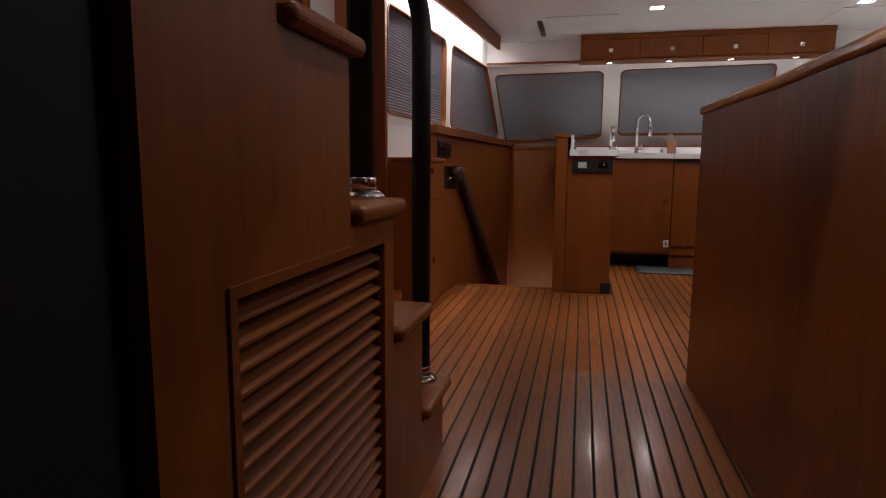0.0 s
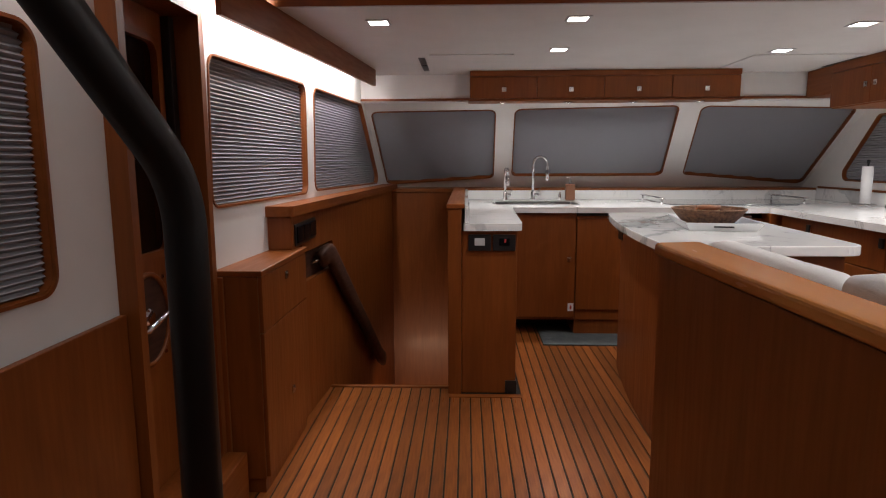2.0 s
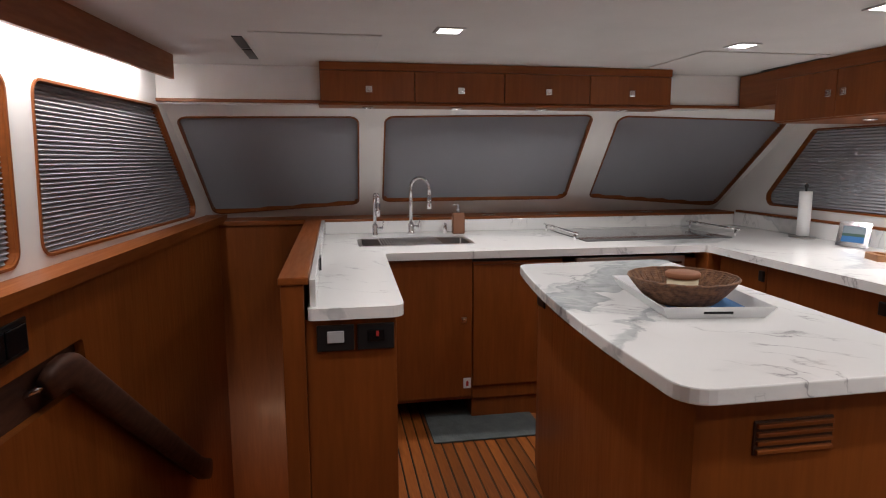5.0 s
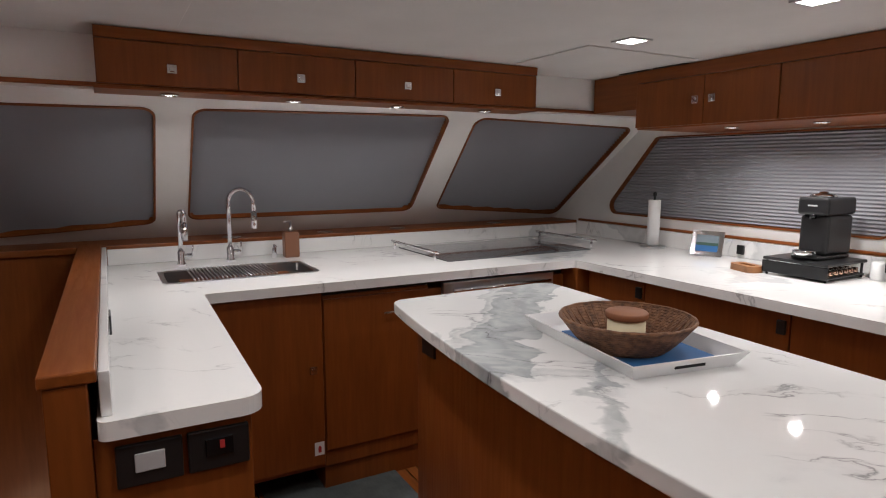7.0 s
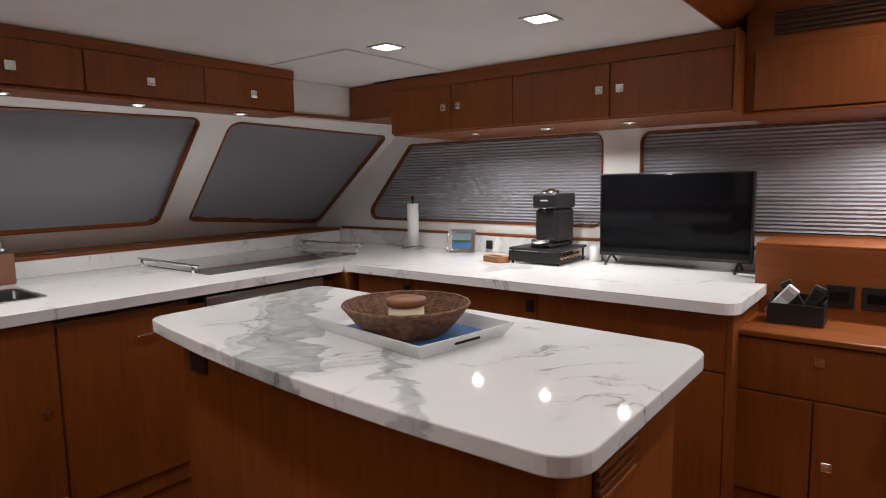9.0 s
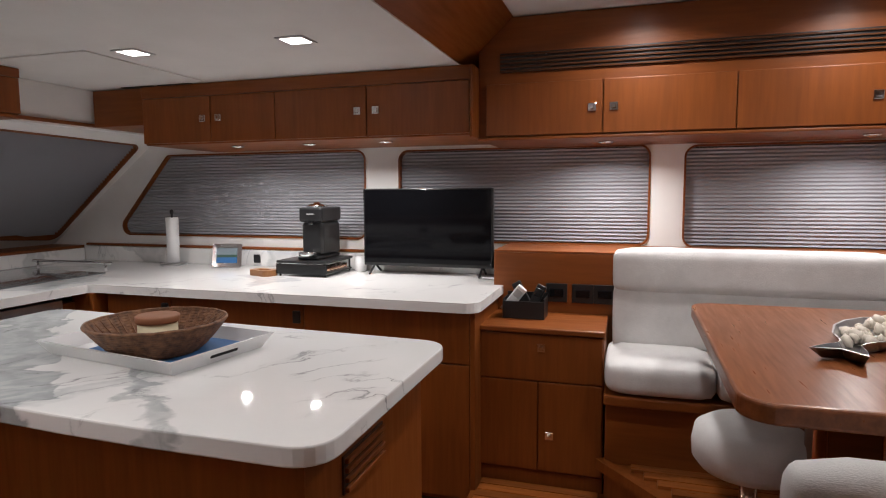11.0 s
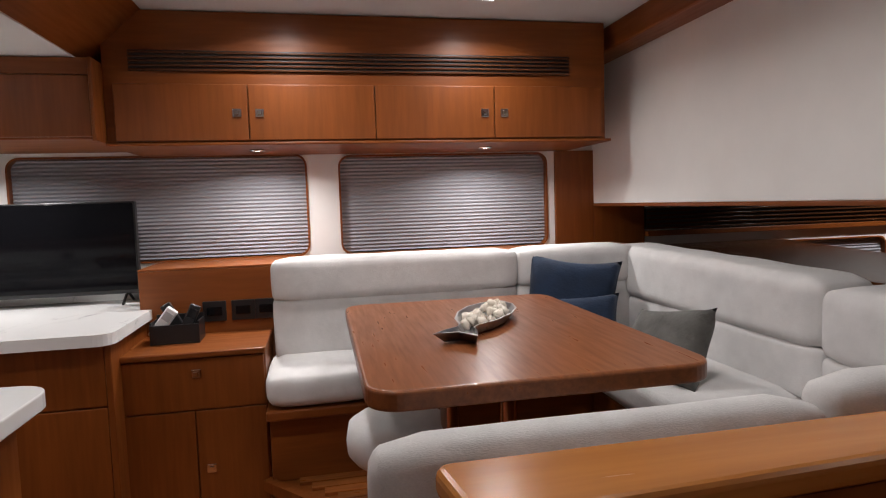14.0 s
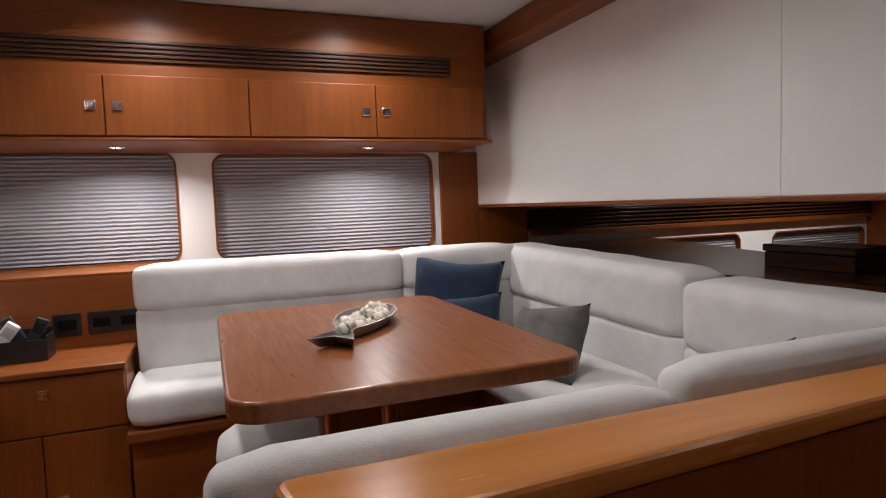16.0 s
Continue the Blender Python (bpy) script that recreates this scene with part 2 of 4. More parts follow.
def bm_plate(outer, holes, to3d, depth, bm=None):
    """A plate with openings, in the plane that to3d(u, v, w) spans, from w = 0 to w = depth."""
    bm = bm or bmesh.new()
    edges = []
    for loop in [outer, *holes]:
        vs = [bm.verts.new(to3d(u, v, 0.0)) for u, v in loop]
        edges += [bm.edges.new((vs[i], vs[(i + 1) % len(vs)])) for i in range(len(vs))]
    res = bmesh.ops.triangle_fill(bm, use_beauty=True, use_dissolve=False, edges=edges)
    faces = [g for g in res["geom"] if isinstance(g, bmesh.types.BMFace)]
    ext = bmesh.ops.extrude_face_region(bm, geom=faces)
    o = Vector(to3d(0, 0, 0))
    move = Vector(to3d(0, 0, depth)) - o
    bmesh.ops.translate(bm, vec=move, verts=[g for g in ext["geom"] if isinstance(g, bmesh.types.BMVert)])
    return bm


def plate(name, outer, holes, to3d, depth, mat, parent=None, label=""):
    return finish(name, bm_plate(outer, holes, to3d, depth), mat, parent, label)


def flat(z):
    return lambda u, v, w: (u, v, z + w)


def bm_tube(path, r, n=14, bm=None, cap=True):
    bm = bm or bmesh.new()
    pts = [Vector(p) for p in path]
    rings = []
    side = None
    for i, p in enumerate(pts):
        d = (pts[min(i + 1, len(pts) - 1)] - pts[max(i - 1, 0)]).normalized()
        if side is None:
            side = d.orthogonal().normalized()
        side = (side - d * side.dot(d)).normalized()
        up = d.cross(side)
        rr = r[i] if isinstance(r, (list, tuple)) else r
        rings.append([bm.verts.new(p + side * (rr * math.cos(a)) + up * (rr * math.sin(a))) for a in (2 * math.pi * j / n for j in range(n))])
    for a, b in zip(rings, rings[1:]):
        for j in range(n):
            bm.faces.new((a[j], a[(j + 1) % n], b[(j + 1) % n], b[j]))
    if cap:
        bm.faces.new(rings[0][::-1])
        bm.faces.new(rings[-1])
    return bm


def tube(name, path, r, mat, parent=None, n=14, label=""):
    return finish(name, bm_tube(path, r, n), mat, parent, label, True)


def bm_lathe(profile, at=(0, 0, 0), n=28, bm=None):
    bm = bm or bmesh.new()
    rings = []
    for r, z in profile:
        rings.append([bm.verts.new((at[0] + max(r, 1e-4) * math.cos(2 * math.pi * j / n), at[1] + max(r, 1e-4) * math.sin(2 * math.pi * j / n), at[2] + z)) for j in range(n)])
    for a, b in zip(rings, rings[1:]):
        for j in range(n):
            bm.faces.new((a[j], a[(j + 1) % n], b[(j + 1) % n], b[j]))
    bm.faces.new(rings[0][::-1])
    bm.faces.new(rings[-1])
    return bm


def lathe(name, profile, at, mat, parent=None, n=28, label=""):
    return finish(name, bm_lathe(profile, at, n), mat, parent, label, True)


def bend(a, b, c, r, n=6):
    """Points of a rounded corner at b on the way from a to c."""
    a, b, c = Vector(a), Vector(b), Vector(c)
    p, q = b + (a - b).normalized() * r, b + (c - b).normalized() * r
    return [tuple((1 - t) ** 2 * p + 2 * t * (1 - t) * b + t * t * q) for t in (i / n for i in range(n + 1))]


def cushion(name, lo, hi, mat, parent=None, r=0.045, puff=0.012, label="", seed=0):
    """A padded block with full round edges and a slightly uneven skin."""
    bm = bm_box(lo, hi, 0)
    size = [hi[i] - lo[i] for i in range(3)]
    bmesh.ops.subdivide_edges(bm, edges=bm.edges[:], cuts=max(6, min(20, int(max(size) / 0.07))), use_grid_fill=True)
    c = [(hi[i] + lo[i]) / 2 for i in range(3)]
    for v in bm.verts:
        q = Vector([(v.co[i] - c[i]) / (size[i] / 2) for i in range(3)])
        inner = Vector([max(-size[i] / 2 + r, min(size[i] / 2 - r, v.co[i] - c[i])) for i in range(3)])
        d = Vector([v.co[i] - c[i] for i in range(3)]) - inner
        if d.length > 1e-6:
            v.co = Vector(c) + inner + d.normalized() * min(r, d.length if d.length < r else r)
        k = (1 - min(1, abs(q.x)) ** 4) * (1 - min(1, abs(q.y)) ** 4) + (1 - min(1, abs(q.y)) ** 4) * (1 - min(1, abs(q.z)) ** 4) + (1 - min(1, abs(q.x)) ** 4) * (1 - min(1, abs(q.z)) ** 4)
        out = d.normalized() if d.length > 1e-6 else Vector((0, 0, 0))
        v.co += out * (puff * 0.4 * k + 0.004 * noise.noise(v.co * 6 + Vector((seed * 3.1, 0, 0))))
    return finish(name, bm, mat, parent, label, True)


def pillow(name, m, w, h, t, mat, label, category="pillow", group=""):
    """A square throw pillow in the plane x, z of m, with pinched corners."""
    bm = bmesh.new()
    n = 16
    grid = {}
    for s in (-1, 1):
        for i in range(n + 1):
            for j in range(n + 1):
                u, v = 2 * i / n - 1, 2 * j / n - 1
                edge = (1 - u ** 4) * (1 - v ** 4)
                if edge < 1e-6 and s == 1:
                    grid[s, i, j] = grid[-1, i, j]
                    continue
                pin = 1 - 0.15 * (1 - abs(u) ** 2) * abs(v) ** 4, 1 - 0.10 * (1 - abs(v) ** 2) * abs(u) ** 4
                y = s * t / 2 * edge ** 0.55 * (1 + 0.10 * noise.noise(Vector((u * 2.2, v * 2.2, s * 5 + w))))
                grid[s, i, j] = bm.verts.new(m @ Vector((u * w / 2 * pin[1], y, v * h / 2 * pin[0])))
    for s in (-1, 1):
        for i in range(n):
            for j in range(n):
                bm.faces.new([grid[s, i + a, j + b] for a, b in ((0, 0), (1, 0), (1, 1), (0, 1))])
    return tagged(finish(name, bm, mat, None, "", True), label, category, group)


def downlight(at, size, watts, group, label, spread=2.05):
    """A square recessed lamp in a ceiling: trim, face and its light."""
    x, y, z = at
    h = size / 2
    th = thing("recessed_light", label, "ceiling light", group)
    plate("trim", rect(x - h - 0.012, y - h - 0.012, x + h + 0.012, y + h + 0.012), [rect(x - h, y - h, x + h, y + h)], flat(z - 0.005), 0.005, steel, th)
    box("face", (x - h, y - h, z - 0.0035), (x + h, y + h, z - 0.001), lamp_face, th, 0)
    lamp("light", (x, y, z - 0.012), size, watts, spread)


def puck(at, watts, group, label):
    x, y, z = at
    th = thing("puck_light", label, "light", group)
    lathe("rim", [(0.032, 0), (0.032, -0.006), (0.024, -0.008), (0.024, -0.002)], at, chrome, th, 24)
    lathe("lens", [(0.001, -0.0045), (0.023, -0.0045), (0.023, -0.003), (0.001, -0.003)], at, lamp_face, th, 24)
    lamp("light", (x, y, z - 0.012), 0.045, watts, 2.7)


def lamp(name, at, size, watts, spread=3.1416, size_y=None, target=None):
    d = bpy.data.lights.new(name, "AREA")
    d.energy, d.color, d.size, d.spread = watts, WARM, size, spread
    if size_y:
        d.shape, d.size_y = "RECTANGLE", size_y
    else:
        d.shape = "DISK"
    ob = new(name, d)
    ob.matrix_world = look(at, target or (at[0], at[1] + 0.0001, at[2] - 1))
    return ob


def latch(parent, x, y, z, axis, s=1):
    """A square chrome push latch on a door face; axis: the way that the face looks."""
    bm = bmesh.new()
    h = 0.017
    if axis == "x":
        bm_box((x - 0.006, y - h, z - h), (x, y + h, z + h), 0.003, 2, bm)
        bm_box((x - 0.010, y - 0.008, z - 0.009), (x - 0.005, y + 0.008, z + 0.009), 0.003, 2, bm)
    elif axis == "-x":
        bm_box((x, y - h, z - h), (x + 0.006, y + h, z + h), 0.003, 2, bm)
        bm_box((x + 0.005, y - 0.008, z - 0.009), (x + 0.010, y + 0.008, z + 0.009), 0.003, 2, bm)
    else:
        bm_box((x - h, y - 0.006, z - h), (x + h, y, z + h), 0.003, 2, bm)
        bm_box((x - 0.008, y - 0.010, z - 0.009), (x + 0.008, y - 0.005, z + 0.009), 0.003, 2, bm)
    return finish("latch", bm, chrome, parent, "square chrome push latch")


# ---- the large structure ----
# levels and planes of the saloon (x to starboard, y forward)
CEIL, HIGH, TOP = 1.935, 2.14, 0.966
STAR, AFT = 3.03, 1.52

floor = structure(box("floor", (-1.1, -1.6, -0.06), (3.2, 4.56, -0.006), caulk, None, 0), "dark caulked base under teak planks", "floor")
structure(box("floor_forward", (-0.06, 4.56, -0.06), (3.2, 6.9, -0.006), caulk, None, 0), "dark caulked base under teak planks", "floor")
structure(box("stairwell_floor", (-1.1, 4.56, -0.95), (-0.06, 7.2, -0.90), teak_y, None, 0), "lower landing of teak", "floor")

# ceilings: low over the galley, high over the dinette, joined by a wooden slope
structure(box("ceiling", (-1.1, 3.80, CEIL), (3.2, 6.9, CEIL + 0.05), ceiling_mat, None, 0), "grey-white headliner with recessed lamps", "ceiling")
structure(box("ceiling_high", (-1.1, -1.6, HIGH), (3.2, 3.60, HIGH + 0.05), ceiling_mat, None, 0), "grey-white headliner", "ceiling")
sl = lambda u, v, w: (u, 3.802 - 0.215 * v + 0.0 * w, CEIL + 0.003 + (HIGH - CEIL - 0.006) * v + w)
structure(plate("ceiling_slope", rect(-1.1, 0, 3.1, 1), [], sl, 0.02, teak_x), "sloping teak panel where the ceiling steps up", "ceiling")


def window(name, outline, to3d, label, pleat=0.0160, fold=0.0056, deep=0.05):
    """Rounded window: wooden rim, jamb lining, pane and a pleated blind; outline in the wall's plane."""
    w = structure(new(name), label, "window")
    big = rounded(outline, 0.055, 7)
    plate("window_frame", inset(big, 0.003), [inset(big, -0.006)], lambda u, v, d: to3d(u, v, -0.006 + d), 0.008, teak, w, "slim teak rim")
    plate("jamb", inset(big, -0.001), [inset(big, -0.006)], lambda u, v, d: to3d(u, v, 0.003 + d), deep + 0.02, teak_x, w)
    plate("pane", inset(big, -0.002), [], lambda u, v, d: to3d(u, v, deep + 0.026 + d), 0.006, dark_glass, w)
    v0, v1 = min(p[1] for p in outline) + 0.012, max(p[1] for p in outline) - 0.012
    k = int((v1 - v0) / pleat)
    bm = bmesh.new()
    inner = inset(big, -0.0065)

    def span(v):
        xs = []
        for i in range(len(inner)):
            (ua, va), (ub, vb) = inner[i], inner[(i + 1) % len(inner)]
            if (va - v) * (vb - v) <= 0 and abs(va - vb) > 1e-9:
                xs.append(ua + (ub - ua) * (v - va) / (vb - va))
        return (min(xs), max(xs)) if xs else None

    last = None
    for i in range(2 * k + 1):
        v = v0 + (v1 - v0) * i / (2 * k)
        s = span(v)
        if s is None:
            continue
        d = deep * 0.5 + (fold if i % 2 else -fold)
        row = [bm.verts.new(to3d(s[0] + (s[1] - s[0]) * q / 6, v, d)) for q in range(7)]
        if last:
            for q in range(6):
                bm.faces.new((last[q], last[q + 1], row[q + 1], row[q]))
        last = row
    part("blind", bm, blind_mat, w, "charcoal pleated blind, drawn shut")
    return w


# starboard wall with three windows
star3d = lambda u, v, w: (STAR + w, u, v)
sw = [[(6.27, 1.135), (4.50, 1.135), (4.50, 1.63), (5.83, 1.63)], rect(3.005, 1.13, 4.30, 1.62), rect(1.775, 1.125, 2.85, 1.61), rect(-0.37, 0.60, 0.75, 1.086), rect(-1.57, 0.60, -0.66, 1.08)]
structure(plate("wall_starboard", rect(-1.66, -0.05, 6.95, 2.2), [rounded(o, 0.055, 7) for o in sw], star3d, 0.08, white_wall), "white cabin side with blinded windows", "wall")
for i, o in enumerate(sw):
    window(f"window_{(1, 2, 3, 10, 11)[i]}", o, star3d, "rounded cabin window with drawn charcoal blind", 0.0175, 0.0036)


# port wall, drawing in slightly towards the bow
def port_x(y):
    return -0.935 + 0.065 * (y - 3.5)


port3d = lambda u, v, w: (port_x(u) - w, u, v)
lw = [[(3.40, 1.130), (4.50, 1.128), (4.515, 1.715), (3.43, 1.695)], [(4.63, 1.135), (6.42, 1.115), (5.80, 1.725), (4.665, 1.715)], rect(1.25, 0.985, 2.60, 1.62)]
door_open = rect(2.84, 0.19, 3.345, 1.86)
structure(plate("wall_port", rect(-1.6, -0.95, 6.95, 2.2), [rounded(o, 0.055, 7) for o in lw] + [door_open], port3d, 0.08, white_wall), "white cabin side with blinded windows and a door", "wall")
for i, o in enumerate(lw):
    window(f"window_{i + 4}", o, port3d, "rounded cabin window with drawn charcoal blind")

# raked front with three windows
SL = math.hypot(0.75, 0.565)
front3d = lambda u, v, w: (u, 6.70 - 0.75 * v / SL + w * 0.565 / SL, 1.13 + 0.565 * v / SL + w * 0.75 / SL)
fw = [[(-0.715, -0.06), (0.25, 0.04), (0.232, 0.93), (-0.738, 0.915)], [(0.41, 0.065), (1.73, 0.07), (1.618, 0.965), (0.378, 0.935)], [(1.91, 0.085), (3.0, -0.06), (2.95, 0.93), (1.783, 0.96)]]
structure(plate("wall_front", rect(-1.1, -0.15, 3.1, SL + 0.12), [rounded(o, 0.055, 7) for o in fw], front3d, 0.06, white_wall), "white raked windscreen wall", "wall")
for i, o in enumerate(fw):
    window(f"window_{i + 7}", o, front3d, "raked windscreen window with drawn charcoal blind", 0.024, 0.009)
structure(box("wall_front_lower", (-1.1, 6.82, -0.95), (3.1, 6.9, 1.10), teak), "teak wall below the windscreen", "wall")
structure(box("trim_front", (-0.86, 5.795, 1.745), (3.0, 5.815, 1.762), teak_x), "thin teak strip above the windscreen", "trim")
structure(box("wall_front_upper", (-1.0, 5.815, 1.735), (3.03, 5.86, CEIL), white_wall), "white upright panel above the windscreen", "wall")

# aft bulkhead: white board, shelf recess with mirror, wooden soffit
structure(box("wall_aft_board", (1.168, AFT - 0.04, 1.337), (STAR, AFT, 2.045), screen_mat, None, 0.003), "white flat board on the aft bulkhead", "wall")
structure(box("wall_aft_board_port", (0.3, AFT - 0.04, 1.337), (1.1672, AFT, 2.045), screen_mat, None, 0.003), "white flat board on the aft bulkhead", "wall")
structure(box("trim_board", (0.3, AFT - 0.05, 1.322), (STAR, AFT + 0.004, 1.337), teak_x), "teak edge below the white board", "trim")
structure(box("soffit_aft", (0.3, 1.46, 2.03), (STAR, 1.64, HIGH), teak_x, None, 0.01), "teak soffit along the aft bulkhead", "trim")
structure(box("wall_aft", (-1.1, -1.66, -0.06), (3.1, -1.6, 2.2), teak), "teak bulkhead closing the passage", "wall")
structure(plate("shelf_top", [(0.665, 0.80), (1.36, 0.79), (1.88, 0.72), (2.41, 0.56), (3.028, 0.36), (3.028, 1.403), (0.665, 1.403)], [], flat(1.07), 0.03, walnut), "dark polished shelf behind the sofa", "shelf")
structure(box("wall_shelf_support", (0.665, 1.36, 0.0), (STAR - 0.002, 1.402, 1.069), teak_x), "teak panel under the shelf", "wall")
# added out of view to stop the lounge lamp spilling into the passage
structure(box("lounge_light_block", (0.60, -1.6, 1.101), (0.64, 0.45, 2.14), teak), "unseen panel added to keep lounge light out of the passage", "wall")
structure(box("trim_lounge", (2.985, -1.59, 1.150), (3.026, 1.22, 1.178), teak_y), "teak strip above the aft lounge windows", "trim")
lg = tagged(box("air_grille", (2.995, -1.59, 1.186), (3.026, 1.22, 1.30), black, None, 0.002), "dark slotted air grille beside the shelf", "air grille")
for i in range(5):
    box("slat", (2.982, -1.59, 1.188 + 0.023 * i), (2.9945, 1.22, 1.196 + 0.023 * i), walnut, lg, 0.001)
structure(box("pillar_aft", (STAR - 0.022, AFT + 0.001, 1.05), (STAR - 0.001, 1.735, 1.617), teak), "teak corner panel beside the window", "trim")
structure(box("wall_recess_side", (STAR - 0.022, 1.225, 1.101), (STAR - 0.001, AFT, 1.40), teak), "teak side of the shelf recess", "wall")
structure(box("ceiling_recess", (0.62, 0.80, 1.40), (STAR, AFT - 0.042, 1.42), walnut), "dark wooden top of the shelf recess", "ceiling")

# dinette half wall along the passage
dw = thing("wall_dinette", "teak half wall between passage and dinette", "wall", "", "structure")
plate("panel", [(0.564, -1.6), (0.652, -1.6), (0.632, 2.80), (0.515, 2.785), (0.551, 2.0)], [], flat(0.0), 1.051, teak, dw)
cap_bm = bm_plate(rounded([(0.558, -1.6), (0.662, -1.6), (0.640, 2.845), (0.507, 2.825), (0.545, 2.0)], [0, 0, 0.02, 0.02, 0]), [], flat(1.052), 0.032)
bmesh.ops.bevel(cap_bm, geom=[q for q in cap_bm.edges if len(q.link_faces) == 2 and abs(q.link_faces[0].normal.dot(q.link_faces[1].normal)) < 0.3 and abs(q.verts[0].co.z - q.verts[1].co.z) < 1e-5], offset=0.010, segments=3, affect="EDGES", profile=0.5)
part("cap", cap_bm, teak_lit, dw, "varnished teak cap, its colour lightened for the light on it")
# black sheet in place of the unlit space aft of the stair
structure(box("unlit_stairside", (-0.342, -1.6, 0.0), (-0.325, 0.765, 2.14), navy), "black sheet standing in for the unlit space beside the stair", "wall")

# raised dinette platform and step
structure(plate("platform", [(0.68, 1.4), (3.03, 1.4), (3.03, 3.165), (2.27, 3.165), (1.74, 2.71), (0.68, 2.71)], [], flat(0.0), 0.355, teak), "raised teak platform of the dinette", "floor")
structure(box("step_teak", (1.05, 2.60, 0.0), (3.0, 3.688, 0.185), teak_x), "teak step before the locker", "floor")


# ---- galley ----
def carcass(name, lo, hi, mat, label, category="cabinet"):
    th = thing(name, label, category)
    box("body", lo, hi, mat, th, 0.003)
    return th


pen = carcass("peninsula_cabinet", (-0.02, 4.470, 0.0), (0.283, 5.61, 0.925), teak, "teak galley peninsula with two black switch plates")
box("toe_kick", (0.225, 4.462, 0.0), (0.289, 4.50, 0.075), black, pen, 0.002)
box("back_panel", (-0.095, 4.455, -0.92), (-0.021, 6.60, 1.045), teak, pen, 0.003)
box("rail_cap", (-0.102, 4.450, 1.046), (-0.004, 6.60, 1.072), teak_y, pen, 0.004)
for i, x in enumerate((0.078, 0.212)):
    sp = box("switch_plate", (x - 0.062, 4.457, 0.815), (x + 0.062, 4.469, 0.905), black, pen, 0.004, "black square switch plate")
    box("switch_window", (x - 0.028, 4.453, 0.845), (x + 0.028, 4.458, 0.885), black_gloss if i else grey_plastic, sp, 0.002)
    if i:
        box("red_lamp", (x + 0.0, 4.450, 0.862), (x + 0.010, 4.4535, 0.880), red_mat, sp, 0.001)

pen_top = rounded([(-0.010, 4.445), (0.310, 4.445), (0.338, 5.59), (2.165, 5.555), (2.165, 3.645), (3.02, 3.645), (3.02, 6.52), (-0.005, 6.52)], [0.02, 0.05, 0.02, 0.02, 0.06, 0.02, 0.01, 0.01])
sink_hole = rounded(rect(0.23, 5.87, 0.87, 6.19), 0.03, 4)
bm = bm_plate(pen_top, [sink_hole], flat(0.926), 0.040)
counter = tagged(finish("worktop", bm, marble_mat), "white grey-veined marble galley worktop with upstand", "worktop")
box("upstand", (0.02, 6.50, 0.9665), (3.0, 6.52, 1.045), marble_mat, counter, 0.002)
box("upstand", (-0.003, 4.475, 0.9665), (0.018, 6.498, 1.06), marble_mat, counter, 0.002)
box("upstand", (3.0, 3.75, 0.9665), (3.02, 6.498, 1.06), marble_mat, counter, 0.002)
box("socket", (0.0185, 5.05, 0.985), (0.024, 5.14, 1.04), black, counter, 0.003)
structure(box("trim_star", (3.003, 3.72, 1.063), (3.027, 6.49, 1.078), teak_y, None, 0.002), "thin teak strip above the starboard upstand", "trim")
structure(box("shelf_front", (-0.80, 6.522, 1.03), (3.02, 6.85, 1.062), teak_x, None, 0.004), "teak ledge under the windscreen", "shelf")

fc = carcass("sink_cabinet", (0.305, 5.635, 0.12), (0.812, 6.40, 0.925), teak, "teak galley cabinet under the sink")
d = box("door", (0.307, 5.620, 0.14), (0.810, 5.635, 0.915), teak, fc, 0.003)
latch(d, 0.765, 5.620, 0.58, "y")
box("toe_kick", (0.305, 5.93, 0.0), (0.812, 6.4, 0.12), black, fc, 0)
st = box("sticker", (0.762, 5.618, 0.19), (0.805, 5.6198, 0.25), white_plastic, d, 0)
bmx = bm_lathe([(0.001, 0), (0.007, 0), (0.007, 0.022), (0.003, 0.03), (0.001, 0.03)], (0, 0, 0), 10)
for v in bmx.verts:
    v.co = Vector((0.784 + v.co.x, 5.6172 + v.co.y * 0.1, 0.203 + v.co.z))
finish("print", bmx, red_mat, st)
fc = carcass("drawer_cabinet", (0.816, 5.635, 0.12), (1.33, 6.40, 0.90), teak, "teak galley cabinet with recessed top grip")
d = box("door", (0.818, 5.620, 0.20), (1.328, 5.635, 0.885), teak, fc, 0.003)
tube("handle", [(1.09, 5.595, 0.80), (1.19, 5.595, 0.80)], 0.005, chrome, d, 10)
box("grip_shadow", (0.816, 5.645, 0.90), (1.33, 6.4, 0.924), black, fc, 0)
box("plinth", (0.816, 5.65, 0.0), (1.33, 6.4, 0.119), teak, fc, 0)
ov = thing("oven", "built-in steel oven under the cooktop", "oven")
box("body", (1.335, 5.635, 0.12), (2.15, 6.40, 0.88), teak, ov)
box("door", (1.40, 5.615, 0.30), (2.06, 5.635, 0.835), black_gloss, ov, 0.003, "black glass oven door")
box("control_panel", (1.40, 5.607, 0.84), (2.06, 5.635, 0.905), steel, ov, 0.003, "brushed steel panel")
tube("handle", [(1.44, 5.580, 0.868), (2.02, 5.580, 0.868)], 0.009, chrome, ov, 10)
box("plinth", (1.335, 5.66, 0.0), (2.15, 6.4, 0.119), black, ov, 0)
box("corner_filler", (2.1505, 5.525, 0.0), (2.24, 5.66, 0.925), teak, ov, 0.003)

